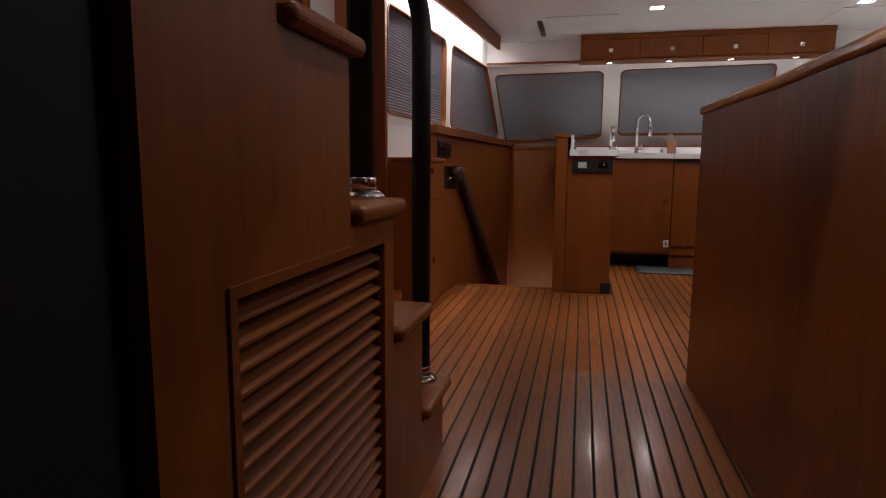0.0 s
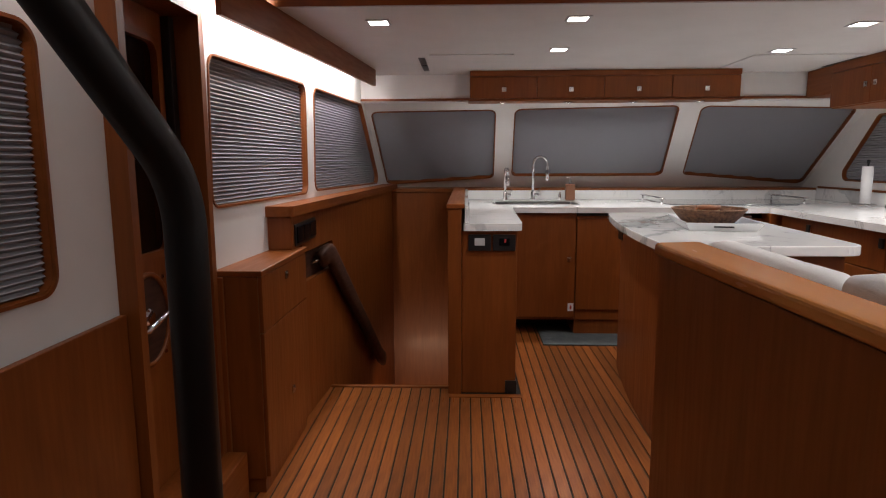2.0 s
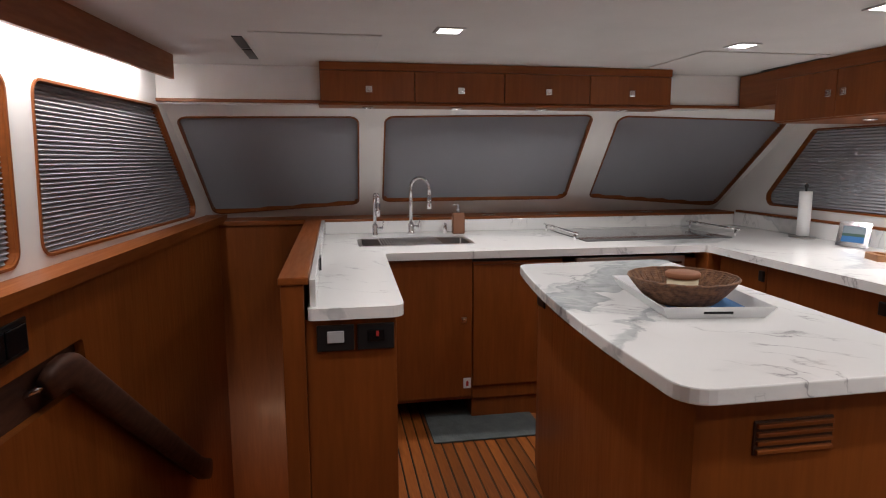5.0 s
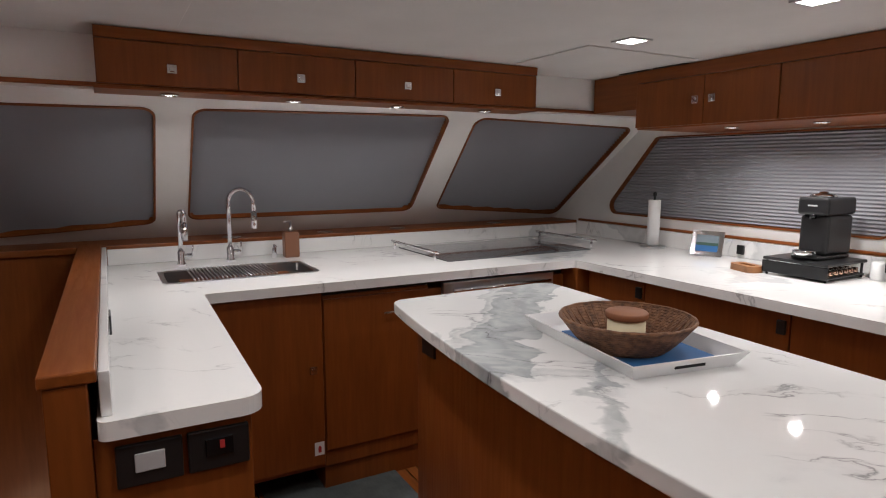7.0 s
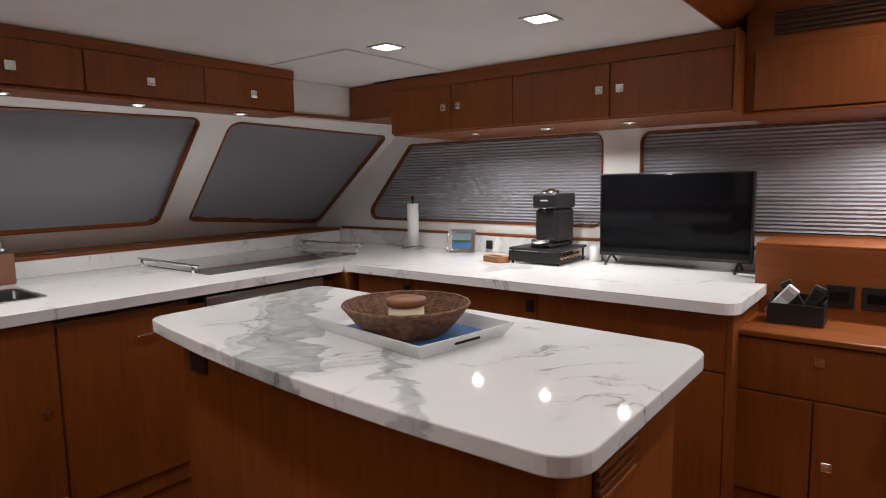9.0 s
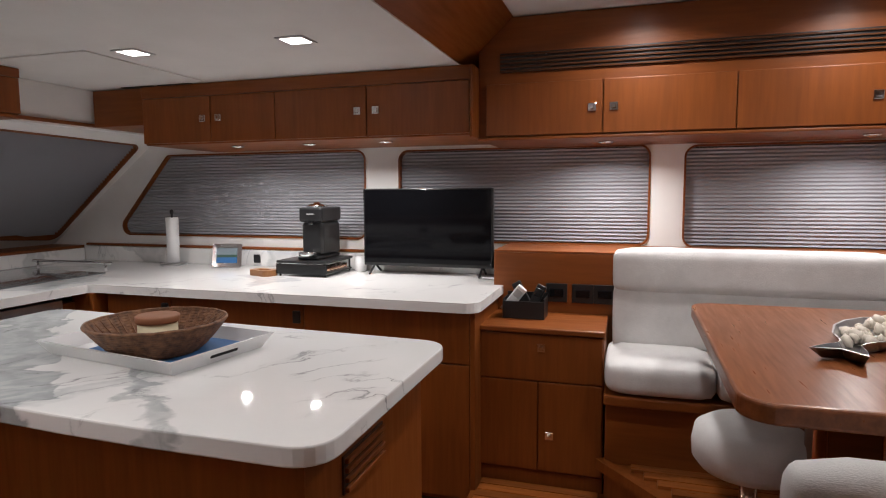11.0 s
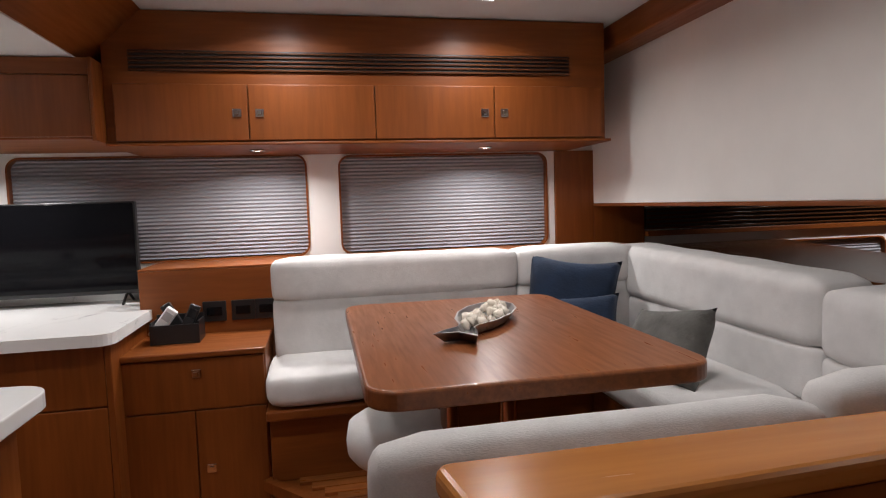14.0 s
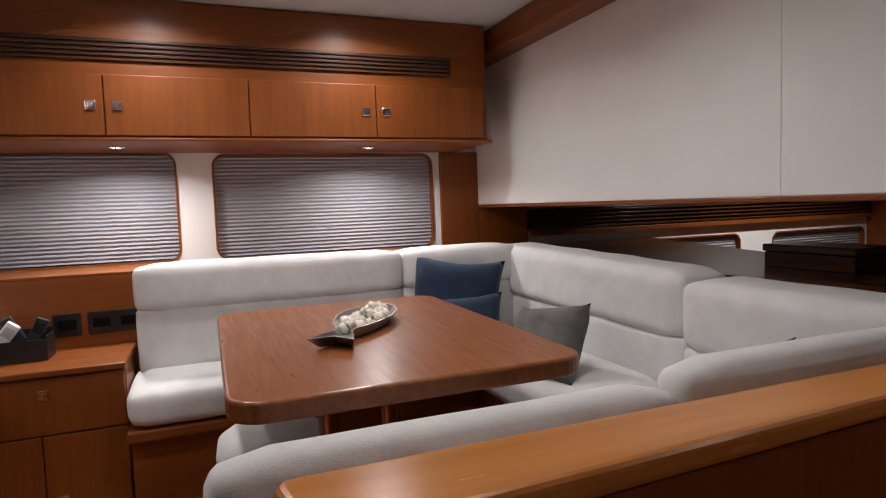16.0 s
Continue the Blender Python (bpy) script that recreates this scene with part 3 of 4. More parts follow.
star_edges = [3.690, 4.44, 5.14, 5.52]
for i in range(3):
    y0, y1 = star_edges[i] + 0.003, star_edges[i + 1] - 0.003
    cb = thing("base_cabinet", "teak galley base cabinet with black push latch", "cabinet", "starboard base cabinets")
    box("body", (2.24, y0, 0.12), (3.0, y1, 0.925), teak, cb)
    d = box("door", (2.225, y0, 0.14), (2.24, y1, 0.70), teak, cb, 0.003)
    dr = box("drawer_front", (2.225, y0, 0.706), (2.24, y1, 0.915), teak, cb, 0.003)
    if i:
        box("latch", (2.212, y0 + 0.01, 0.83), (2.226, y0 + 0.045, 0.885), black, dr, 0.004, "black push latch")
    box("plinth", (2.28, y0, 0.0), (3.0, y1, 0.119), black, cb, 0)
box("end_panel", (2.222, 3.670, 0.0), (3.0, 3.691, 0.925), teak, cb, 0.003)
for i in range(4):
    box("slat", (2.42, 3.662, 0.78 + 0.022 * i), (2.62, 3.6705, 0.79 + 0.022 * i), teak_x, cb, 0.002)

isl = thing("island", "teak kitchen island with white marble top", "kitchen island")


def bowed(y):
    """The port edge of the island bows outwards and draws in towards the bow."""
    return 0.800 + 0.125 * max(0.0, (y - 3.85) / 1.30) ** 2


bow = [(bowed(y), y) for y in (5.15, 4.95, 4.75, 4.55, 4.35, 4.15, 3.95)]
isl_top = rounded([(0.805, 3.578), (1.578, 3.582), (1.66, 5.16)] + bow, [0.075, 0.085, 0.06, 0.06] + [0] * 6)
plate("body", [(0.880, 3.655), (1.53, 3.655), (1.60, 5.09)] + [(x + 0.078, min(y, 5.09)) for x, y in bow], [], flat(0.0), 0.925, teak, isl)
top_bm = bm_plate(isl_top, [], flat(0.926), 0.040)
bmesh.ops.bevel(top_bm, geom=[q for q in top_bm.edges if len(q.link_faces) == 2 and abs(q.link_faces[0].normal.dot(q.link_faces[1].normal)) < 0.3 and abs(q.verts[0].co.z - q.verts[1].co.z) < 1e-5], offset=0.004, segments=2, affect="EDGES", profile=0.5)
part("top", top_bm, marble_island, isl, "white grey-veined marble top")
box("socket", (bowed(4.9) + 0.066, 4.86, 0.82), (bowed(4.9) + 0.092, 4.95, 0.905), black, isl, 0.004, "black socket plate")
for i in range(4):
    box("slat", (1.035, 3.641, 0.768 + 0.021 * i), (1.235, 3.656, 0.779 + 0.021 * i), teak_x, isl, 0.002)
# dark plate behind the slats stands for the shadow between them
box("vent_shade", (1.030, 3.650, 0.763), (1.240, 3.6555, 0.848), mahog, isl, 0.002)


# overhead cabinets
oc = thing("overhead_cabinet", "teak overhead cabinet with four doors above the windscreen", "cabinet")
box("body", (0.03, 5.625, 1.735), (1.925, 5.813, CEIL - 0.02), teak_x, oc, 0.003)
box("bottom_board", (0.02, 5.61, 1.722), (1.935, 5.813, 1.7345), teak_x, oc, 0.003)
box("top_rail", (0.03, 5.606, CEIL - 0.042), (1.925, 5.6249, CEIL - 0.003), teak_x, oc, 0.002)
for i in range(4):
    x0, x1 = 0.032 + 0.4735 * i, 0.032 + 0.4735 * (i + 1) - 0.004
    d = box("door", (x0, 5.608, 1.74), (x1, 5.625, CEIL - 0.044), teak, oc, 0.003)
    latch(d, x0 + 0.24, 5.608, 1.80, "y")
    puck((0.268 + 0.4705 * i, 5.70, 1.7215), PUCK_W * 0.3, "puck lights over the windscreen", "small round lit puck light under the front cabinet")

go = thing("overhead_cabinet", "teak overhead cabinet above the starboard worktop", "cabinet")
box("body", (2.475, 3.75, 1.64), (STAR - 0.004, 5.47, CEIL - 0.004), teak_y, go, 0.003)
box("body_forward", (2.475, 5.474, 1.745), (STAR - 0.004, 5.80, CEIL - 0.004), teak_y, go, 0.003)
box("end_panel", (2.44, 3.735, 1.63), (STAR - 0.004, 3.749, CEIL - 0.004), teak, go, 0.003)
box("top_rail", (2.456, 3.752, 1.872), (2.4749, 5.468, CEIL - 0.003), teak_y, go, 0.002)
ge = [3.752, 4.23, 4.70, 5.06, 5.468]
for i in range(4):
    d = box("door", (2.457, ge[i] + 0.002, 1.648), (2.475, ge[i + 1] - 0.002, 1.87), teak, go, 0.003)
    latch(d, 2.457, (ge[i + 1] - 0.045) if i in (0, 2) else (ge[i] + 0.045), 1.762, "x")
for y in (5.04, 4.623, 4.213):
    puck((2.64, y, 1.6395), PUCK_W * 0.42, "puck lights over the starboard worktop", "small round lit puck light under the overhead cabinet")

do = thing("overhead_cabinet", "teak overhead locker with four doors above the dinette", "cabinet")
box("body", (2.55, 1.68, 1.63), (STAR - 0.004, 3.734, HIGH - 0.004), teak_y, do, 0.003)
box("bottom_board", (2.53, 1.66, 1.618), (STAR - 0.004, 3.734, 1.6295), teak_y, do, 0.003)
de = [3.70, 3.208, 2.707, 2.198, 1.70]
for i in range(4):
    d = box("door", (2.533, de[i + 1] + 0.002, 1.636), (2.55, de[i] - 0.002, 1.855), teak, do, 0.003)
    latch(d, 2.533, de[i + 1] + 0.043 if i in (0, 2) else de[i] - 0.043, 1.742, "x")
g = box("grille", (2.546, 1.85, 1.905), (2.5495, 3.64, 1.985), black, do, 0, "dark slotted air grille")
for i in range(5):
    box("slat", (2.538, 1.85, 1.906 + 0.0165 * i), (2.549, 3.64, 1.913 + 0.0165 * i), walnut, g, 0.001)
for y in (3.202, 2.186):
    puck((2.74, y, 1.6175), PUCK_W * 0.72, "puck lights over the dinette", "small round lit puck light under the locker")

# ceiling lamps and hatches
# unseen lamp, added to brighten the lounge wall behind the shelf
downlight((2.2, -0.35, HIGH), 0.085, DINE_W * 4.5, "ceiling lights in the aft lounge", "square recessed ceiling light with steel trim, lit")
# unseen lamp, added to lift the stair side and passage floor
downlight((0.14, 1.25, HIGH), 0.085, DINE_W * 0.5, "ceiling lights in the passage", "square recessed ceiling light with steel trim, lit")
for x, y in ((-0.40, 4.08), (0.505, 4.05), (0.534, 4.82), (1.841, 4.915), (1.87, 4.23)):
    downlight((x, y, CEIL), 0.085, DOWN_W, "ceiling lights in the galley", "square recessed ceiling light with steel trim, lit")
for x, y in ((2.265, 3.06), (2.265, 2.30), (1.25, 3.06), (1.25, 2.30)):
    downlight((x, y, HIGH), 0.085, DINE_W, "ceiling lights over the dinette", "square recessed ceiling light with steel trim, lit", 2.6)


def hatch(x0, y0, x1, y1, gx, ga, gb, name="ceiling_panel"):
    h = thing(name, "white removable ceiling panel with a slotted vent", "ceiling panel", "ceiling panels")
    box("panel", (x0, y0, CEIL - 0.006), (x1, y1, CEIL), ceiling_mat, h, 0.002)
    for k in range(2):
        gy = ga + (gb - ga) * (0.02 + 0.5 * k)
        box("slot", (gx - 0.02, gy, CEIL - 0.005), (gx + 0.02, gy + (gb - ga) * 0.44, CEIL - 0.001), black, h, 0.001, "dark vent slot")


hatch(-0.22, 4.95, 0.29, 5.49, -0.275, 5.04, 5.62)
hatch(1.755, 5.06, 2.41, 5.57, 2.465, 5.15, 5.60)

# port cove: valance and its light strip
structure(plate("valance_port", [(3.30, 1.795), (5.55, 1.825), (5.55, CEIL), (3.30, CEIL)], [], lambda u, v, w: (-0.770 + 0.086 * (u - 3.95) - w, u, v), 0.02, teak_y), "teak valance hiding the cove light", "trim")
cv = thing("cove_light", "warm white light strip behind the port valance", "light")
plate("strip", [(3.30, 0.0), (5.50, 0.0), (5.50, 0.015), (3.30, 0.015)], [], lambda u, v, w: (-0.815 + 0.086 * (u - 3.95) + v, u, CEIL - 0.016 + w), 0.008, cove_face, cv)
lamp("cove", (-0.80, 4.43, CEIL - 0.03), 2.2, COVE_W, 3.1, 0.03).matrix_world = pose(-0.775, 4.43, CEIL - 0.03, 28, 0, 85)

# aft run of valance, strip and lamp: added unseen to brighten the aft blind
structure(box("added_valance_aft", (-0.80, 0.9, 1.80), (-0.78, 2.66, HIGH), teak_y, None, 0.004), "teak valance hiding the cove light", "trim")
box("strip", (-0.84, 1.0, 1.90), (-0.825, 2.6, 1.908), cove_face, cv, 0)
lamp("cove", (-0.83, 1.8, 1.89), 1.5, COVE_W * 0.11, 3.1, 0.03).matrix_world = pose(-0.83, 1.8, 1.89, 28, 0, 90)

# port side: ledge, stair walls, locker, handrail
lining3d = lambda u, v, w: (port_x(u) + 0.085 - w, u, v)
structure(plate("wall_port_lower", rect(4.13, -0.95, 6.82, 1.05), [rounded([(4.14, 0.70), (4.68, 0.69), (4.66, 0.85), (4.14, 0.85)], 0.02, 3)], lining3d, 0.03, teak), "teak lining below the port windows", "wall")
# recess back in dark wood, its shade put into the colour
structure(plate("wall_port_recess", rect(4.10, 0.66, 4.74, 0.89), [], lambda u, v, w: (port_x(u) + 0.050 - w, u, v), 0.01, mahog), "back of the handrail recess, dark wood standing for its shade", "wall")
lb = bm_plate(rounded([(3.90, -0.03), (6.60, -0.03), (6.60, 0.125), (3.90, 0.125)], [0, 0, 0, 0.02]), [], lambda u, v, w: (port_x(u) + v, u, 1.052 + w), 0.048)
structure(finish("ledge_port", lb, teak_y), "teak ledge below the port windows", "shelf")
structure(box("wall_port_skirt", (-0.99, 3.385, 0.0), (-0.955, 4.15, 0.93), teak, None, 0.003), "teak lining below the port windows", "wall")
structure(box("wall_ledge_end", (-0.95, 3.92, 0.898), (-0.797, 4.40, 1.05), teak, None, 0.003), "teak lining with switches", "wall")
structure(box("wall_port_aft", (-0.975, 2.0, 0.0), (-0.955, 2.82, 0.875), teak, None, 0.003), "teak lining beside the door", "wall")
structure(box("stairwell_front", (-0.70, 6.54, -0.95), (-0.076, 6.58, 1.029), teak, None, 0.003), "teak panel at the foot of the stair", "wall")
for i in range(4):
    structure(box("stair_tread", (-0.81, 4.58 + 0.25 * i, -0.26 - 0.2 * i), (-0.078, 4.84 + 0.25 * i, -0.22 - 0.2 * i), teak_x, None, 0.004), "teak tread of the stair going down", "stair")
# invented housing and warm fill lamp stand in for light from the cabin below
ll = thing("lower_cabin_fill", "unseen housing added as stand-in for light from the cabin below", "light")
box("housing", (-0.50, 5.68, -0.8995), (-0.40, 5.77, -0.84), steel, ll, 0.004)
lamp("stairwell_fill", (-0.40, 5.22, -0.76), 0.50, 3.6, 3.1, 0.12, (-0.40, 6.54, -0.55)).data.color = (1.0, 0.66, 0.44)
structure(box("trim_well", (-0.82, 4.545, -0.04), (-0.07, 4.575, 0.004), teak_x, None, 0.004), "teak nosing at the stair opening", "trim")

lc = thing("locker", "low teak locker with two doors under the port window", "cabinet")
box("body", (-0.954, 3.39, 0.06), (-0.781, 4.03, 0.874), teak, lc, 0.003)
box("top", (-0.956, 3.385, 0.875), (-0.760, 4.04, 0.897), teak_y, lc, 0.004)
d = box("door", (-0.781, 3.395, 0.655), (-0.765, 4.025, 0.872), teak, lc, 0.003)
latch(d, -0.765, 3.70, 0.825, "-x")
d = box("door", (-0.781, 3.395, 0.07), (-0.765, 4.025, 0.650), teak, lc, 0.003)
latch(d, -0.765, 3.74, 0.30, "-x")
box("plinth", (-0.94, 3.40, 0.0), (-0.787, 4.02, 0.06), teak, lc, 0)

swp = thing("light_switch", "black triple rocker switch panel", "switch")
box("plate", (-0.7965, 3.955, 0.908), (-0.788, 4.335, 1.012), black, swp, 0.003)
for i in range(3):
    box("rocker", (-0.790, 3.972 + 0.119 * i, 0.922), (-0.781, 4.080 + 0.119 * i, 0.998), black_gloss, swp, 0.003)


def bm_flat_rail(path, half_x, half_h, n=20):
    """A rail of rounded oblong section, standing on edge, swept along a path."""
    bm = bmesh.new()
    pts = [Vector(p) for p in path]
    rings = []
    for i, p in enumerate(pts):
        d = (pts[min(i + 1, len(pts) - 1)] - pts[max(i - 1, 0)]).normalized()
        out = (Vector((1, 0, 0)) - d * d.x).normalized()
        up = d.cross(out)
        k = 0.80 if i in (0, len(pts) - 1) else 1.0
        ring = []
        for j in range(n):
            c, q = math.cos(2 * math.pi * j / n), math.sin(2 * math.pi * j / n)
            ring.append(bm.verts.new(p + out * (half_x * k * math.copysign(abs(c) ** 0.6, c)) + up * (half_h * k * math.copysign(abs(q) ** 0.6, q))))
        rings.append(ring)
    for a, b in zip(rings, rings[1:]):
        for j in range(n):
            bm.faces.new((a[j], a[(j + 1) % n], b[(j + 1) % n], b[j]))
    bm.faces.new(rings[0][::-1])
    bm.faces.new(rings[-1])
    return bm


hr = thing("handrail", "dark wooden handrail sloping down the stair", "handrail")
a, b, c, e = (-0.780, 4.385, 0.770), (-0.752, 4.47, 0.815), (-0.664, 5.70, -0.19), (-0.656, 5.85, -0.270)
part("grip", bm_flat_rail([a] + bend(a, b, c, 0.06) + bend(b, c, e, 0.06) + [tuple(Vector(c).lerp(Vector(e), 0.9)), e], 0.026, 0.056), mahog, hr, "", True)
tube("bracket", [(-0.835, 4.36, 0.76), (-0.775, 4.40, 0.785)], 0.010, chrome, hr, 10)

# port door
dr = structure(new("door_1"), "teak side door with dark glass and round recessed handle, shut", "door")
X = port_x(3.1)
plate("door_frame", rect(2.825, 0.17, 3.365, 1.93), [rect(2.86, 0.20, 3.33, 1.80)], lambda u, v, w: (X + 0.04 - w, u, v), 0.16, teak, dr)
box("sill", (X - 0.10, 2.79, 0.0), (X + 0.12, 3.365, 0.19), teak_y, dr, 0.006)
glass_o = rounded(rect(2.90, 1.00, 3.24, 1.70), 0.05, 6)
LX = X - 0.075
plate("leaf", rect(2.862, 0.202, 3.328, 1.798), [glass_o], lambda u, v, w: (LX - w, u, v), 0.04, teak, dr)
plate("glass_rim", inset(glass_o, 0.016), [inset(glass_o, -0.008)], lambda u, v, w: (LX + 0.012 - w, u, v), 0.02, teak_y, dr)
plate("glass", inset(glass_o, -0.002), [], lambda u, v, w: (LX - 0.015 - w, u, v), 0.006, dark_glass, dr)
box("seal", (LX + 0.0005, 3.29, 0.21), (LX + 0.030, 3.327, 1.79), black, dr, 0.002, "black rubber seal")
ring = bmesh.new()
bm_tube([(LX + 0.003, 3.08 + 0.125 * math.cos(q * math.pi / 20), 0.79 + 0.15 * math.sin(q * math.pi / 20)) for q in range(41)], 0.009, 10, ring, False)
part("handle_ring", ring, teak_y, dr, "", True)
plate("handle_dish", [(3.08 + 0.122 * math.cos(q * math.pi / 20), 0.79 + 0.147 * math.sin(q * math.pi / 20)) for q in range(40)], [], lambda u, v, w: (LX + 0.0005 + w, u, v), 0.0015, mahog, dr)
hd = tube("handle", [(LX + 0.006, 2.985, 0.77), (LX + 0.04, 3.0, 0.772), (LX + 0.045, 3.15, 0.81), (LX + 0.04, 3.17, 0.815)], 0.009, chrome, dr, 10, "polished lever handle")
lathe_bm = bm_lathe([(0.0, 0), (0.030, 0), (0.030, 0.006), (0.024, 0.012), (0.0, 0.013)], (0, 0, 0), 20)
bmesh.ops.transform(lathe_bm, matrix=pose(LX + 0.002, 3.075, 0.80, 0, 90, 0), verts=lathe_bm.verts)
part("handle_rose", lathe_bm, chrome, hd)
for q in (0.8, 2.3, 3.9, 5.4):
    sb = bm_lathe([(0.0, 0), (0.008, 0), (0.007, 0.003), (0.0, 0.004)], (0, 0, 0), 12)
    bmesh.ops.transform(sb, matrix=pose(LX + 0.001, 3.08 + 0.15 * math.cos(q), 0.79 + 0.175 * math.sin(q), 0, 90, 0), verts=sb.verts)
    part("screw_cap", sb, copper, dr)
sb = bm_lathe([(0.0, 0), (0.022, 0), (0.020, 0.004), (0.0, 0.005)], (0, 0, 0), 18)
bmesh.ops.transform(sb, matrix=pose(LX + 0.001, 3.24, 0.33, 0, 90, 0), verts=sb.verts)
part("door_stop", sb, mahog, dr)
structure(box("night_outside", (-1.6, 1.0, -0.5), (-1.55, 6.5, 2.5), navy), "dark night beyond the door glass", "backdrop")

structure(box("trim_door", (-0.965, 3.366, 0.0), (-0.905, 3.384, 0.875), teak, None, 0.003), "teak post between door and locker", "trim")

# flybridge stair with its black wrapped handrails
fs = thing("stair", "steep teak stair up to the flybridge with louvred side", "stair")
SX, RISE, RUN = -0.303, 0.280, 0.240
side = [(0.766, 0.0), (1.985, 0.0)]
for i in range(6):
    side += [(1.985 - RUN * i, 0.190 + RISE * i), (1.985 - RUN * (i + 1), 0.190 + RISE * i)]
side = side[:-1] + [(0.766, 0.190 + RISE * 5)]
louv = rect(0.905, 0.105, 1.435, 0.70)
plate("stringer", side, [louv], lambda u, v, w: (SX - w, u, v), 0.03, teak, fs)
plate("stringer", side, [], lambda u, v, w: (-0.93 - w, u, v), 0.03, teak, fs)
for i in range(5):
    y1, z = 2.025 - RUN * i, 0.225 + RISE * i
    box("tread", (-0.93, y1 - 0.27, z - 0.034), (SX + 0.02, y1, z), teak_x, fs, 0.014, "", 4)
    box("riser", (-0.925, y1 - 0.06, max(0.0, z - RISE)), (SX - 0.032, y1 - 0.042, z - 0.036), teak_x, fs, 0.002)
    box("grip_pad", (-0.86, y1 - 0.20, z + 0.0005), (-0.42, y1 - 0.06, z + 0.003), black, fs, 0.001, "dark non-slip pad")
# black sheet stands for the shade between the louvre slats
box("louvre_shade", (SX - 0.042, 0.895, 0.09), (SX - 0.036, 1.445, 0.71), black, fs, 0)
plate("louvre_frame", rect(0.890, 0.090, 1.450, 0.715), [louv], lambda u, v, w: (SX + 0.004 - w, u, v), 0.004, teak_y, fs)
for i in range(19):
    z = 0.112 + 0.031 * i
    sl_bm = bm_box((SX - 0.032, 0.907, z), (SX - 0.004, 1.433, z + 0.007), 0.002)
    for v in sl_bm.verts:
        v.co.z += (v.co.x - SX + 0.018) * -0.6 + 0.004
    part("slat", sl_bm, teak_y, fs)


def stair_rail(x, y, z0, zb, top):
    r = thing("stair_rail", "black leather-wrapped stair handrail with chrome foot", "handrail", "stair handrails")
    a, b = (x, y, z0 + 0.035), (x, y, zb)
    tube("grip", [a] + bend(a, b, top, 0.065, 8) + [top], 0.027, black_leather, r, 18)
    lathe("collar", [(0.030, 0.012), (0.030, 0.04), (0.026, 0.045)], (x, y, z0), chrome, r, 20)
    lathe("foot", [(0.048, 0.0), (0.048, 0.006), (0.036, 0.014), (0.028, 0.016)], (x, y, z0), chrome, r, 24)


stair_rail(-0.365, 1.965, 0.2255, 1.275, (-0.565, 1.24, 2.12))
stair_rail(-0.360, 1.475, 0.7855, 1.72, (-0.50, 1.16, 2.12))

# ---- dinette ----
tb = thing("dining_table", "teak dining table with rounded corners on steel columns", "table")
tbm = bm_plate(rounded(rect(1.195, 2.08, 2.30, 2.875), 0.075, 8), [], flat(0.945), 0.045)
bmesh.ops.bevel(tbm, geom=[q for q in tbm.edges if q.is_boundary is False and abs(q.verts[0].co.z - q.verts[1].co.z) < 1e-5 and len(q.link_faces) == 2 and abs(q.link_faces[0].normal.dot(q.link_faces[1].normal)) < 0.3], offset=0.008, segments=3, affect="EDGES", profile=0.5)
part("tabletop", tbm, teak_table, tb)
for y in (2.42, 2.60):
    lathe("column", [(0.085, 0.0), (0.085, 0.012), (0.032, 0.02), (0.028, 0.3), (0.028, 0.575), (0.07, 0.580), (0.07, 0.588)], (1.72, y, 0.356), copper, tb, 24)

stool = thing("stool", "round stool with white linen seat on a steel pedestal", "stool")
sx, sy = 1.80, 2.745
lathe("seat", [(0.06, 0.0), (0.135, 0.004), (0.155, 0.03), (0.158, 0.07), (0.150, 0.115), (0.12, 0.135), (0.0, 0.142)], (sx, sy, 0.595), linen, stool, 36)
lathe("column", [(0.024, 0.0), (0.024, 0.392)], (sx, sy, 0.203), copper, stool, 20)
lathe("base", [(0.13, 0.0), (0.13, 0.008), (0.03, 0.018)], (sx, sy, 0.186), chrome, stool, 32)
tube("foot_ring", [(sx + 0.11 * math.cos(q * math.pi / 12), sy + 0.11 * math.sin(q * math.pi / 12), 0.40) for q in range(25)], 0.008, chrome, stool, 10)

so = thing("sofa", "U-shaped dinette sofa with off-white linen cushions", "sofa")
box("base", (2.252, 1.42, 0.357), (2.66, 3.165, 0.60), teak_y, so, 0.004)
box("base_edge", (2.20, 1.42, 0.601), (2.66, 3.172, 0.640), teak_y, so, 0.008)
box("base_aft", (0.80, 1.42, 0.357), (2.238, 1.90, 0.60), teak_x, so, 0.004)
box("base_port", (0.69, 1.902, 0.357), (1.05, 2.80, 0.60), teak_y, so, 0.004)
for i, (y0, y1) in enumerate(((2.78, 3.168), (1.98, 2.777))):
    cushion("seat_cushion", (2.19, y0, 0.641), (2.60, y1, 0.775), linen, so, 0.045, seed=i)
for i, (x0, x1) in enumerate(((0.82, 1.50), (1.503, 2.18))):
    cushion("seat_cushion", (x0, 1.44, 0.641), (x1, 1.975, 0.775), linen, so, 0.045, seed=3 + i)
cushion("seat_cushion", (0.72, 1.98, 0.641), (1.12, 2.80, 0.775), linen, so, 0.045, seed=7)
for i, (y0, y1) in enumerate(((2.13, 3.15), (1.58, 2.127))):
    cushion("back_cushion", (2.475, y0, 0.76), (2.64, y1, 1.005), linen, so, 0.022, 0.006, seed=8 + i)
    cushion("back_cushion", (2.462, y0, 0.988), (2.645, y1, 1.158), linen, so, 0.032, 0.008, seed=10 + i)
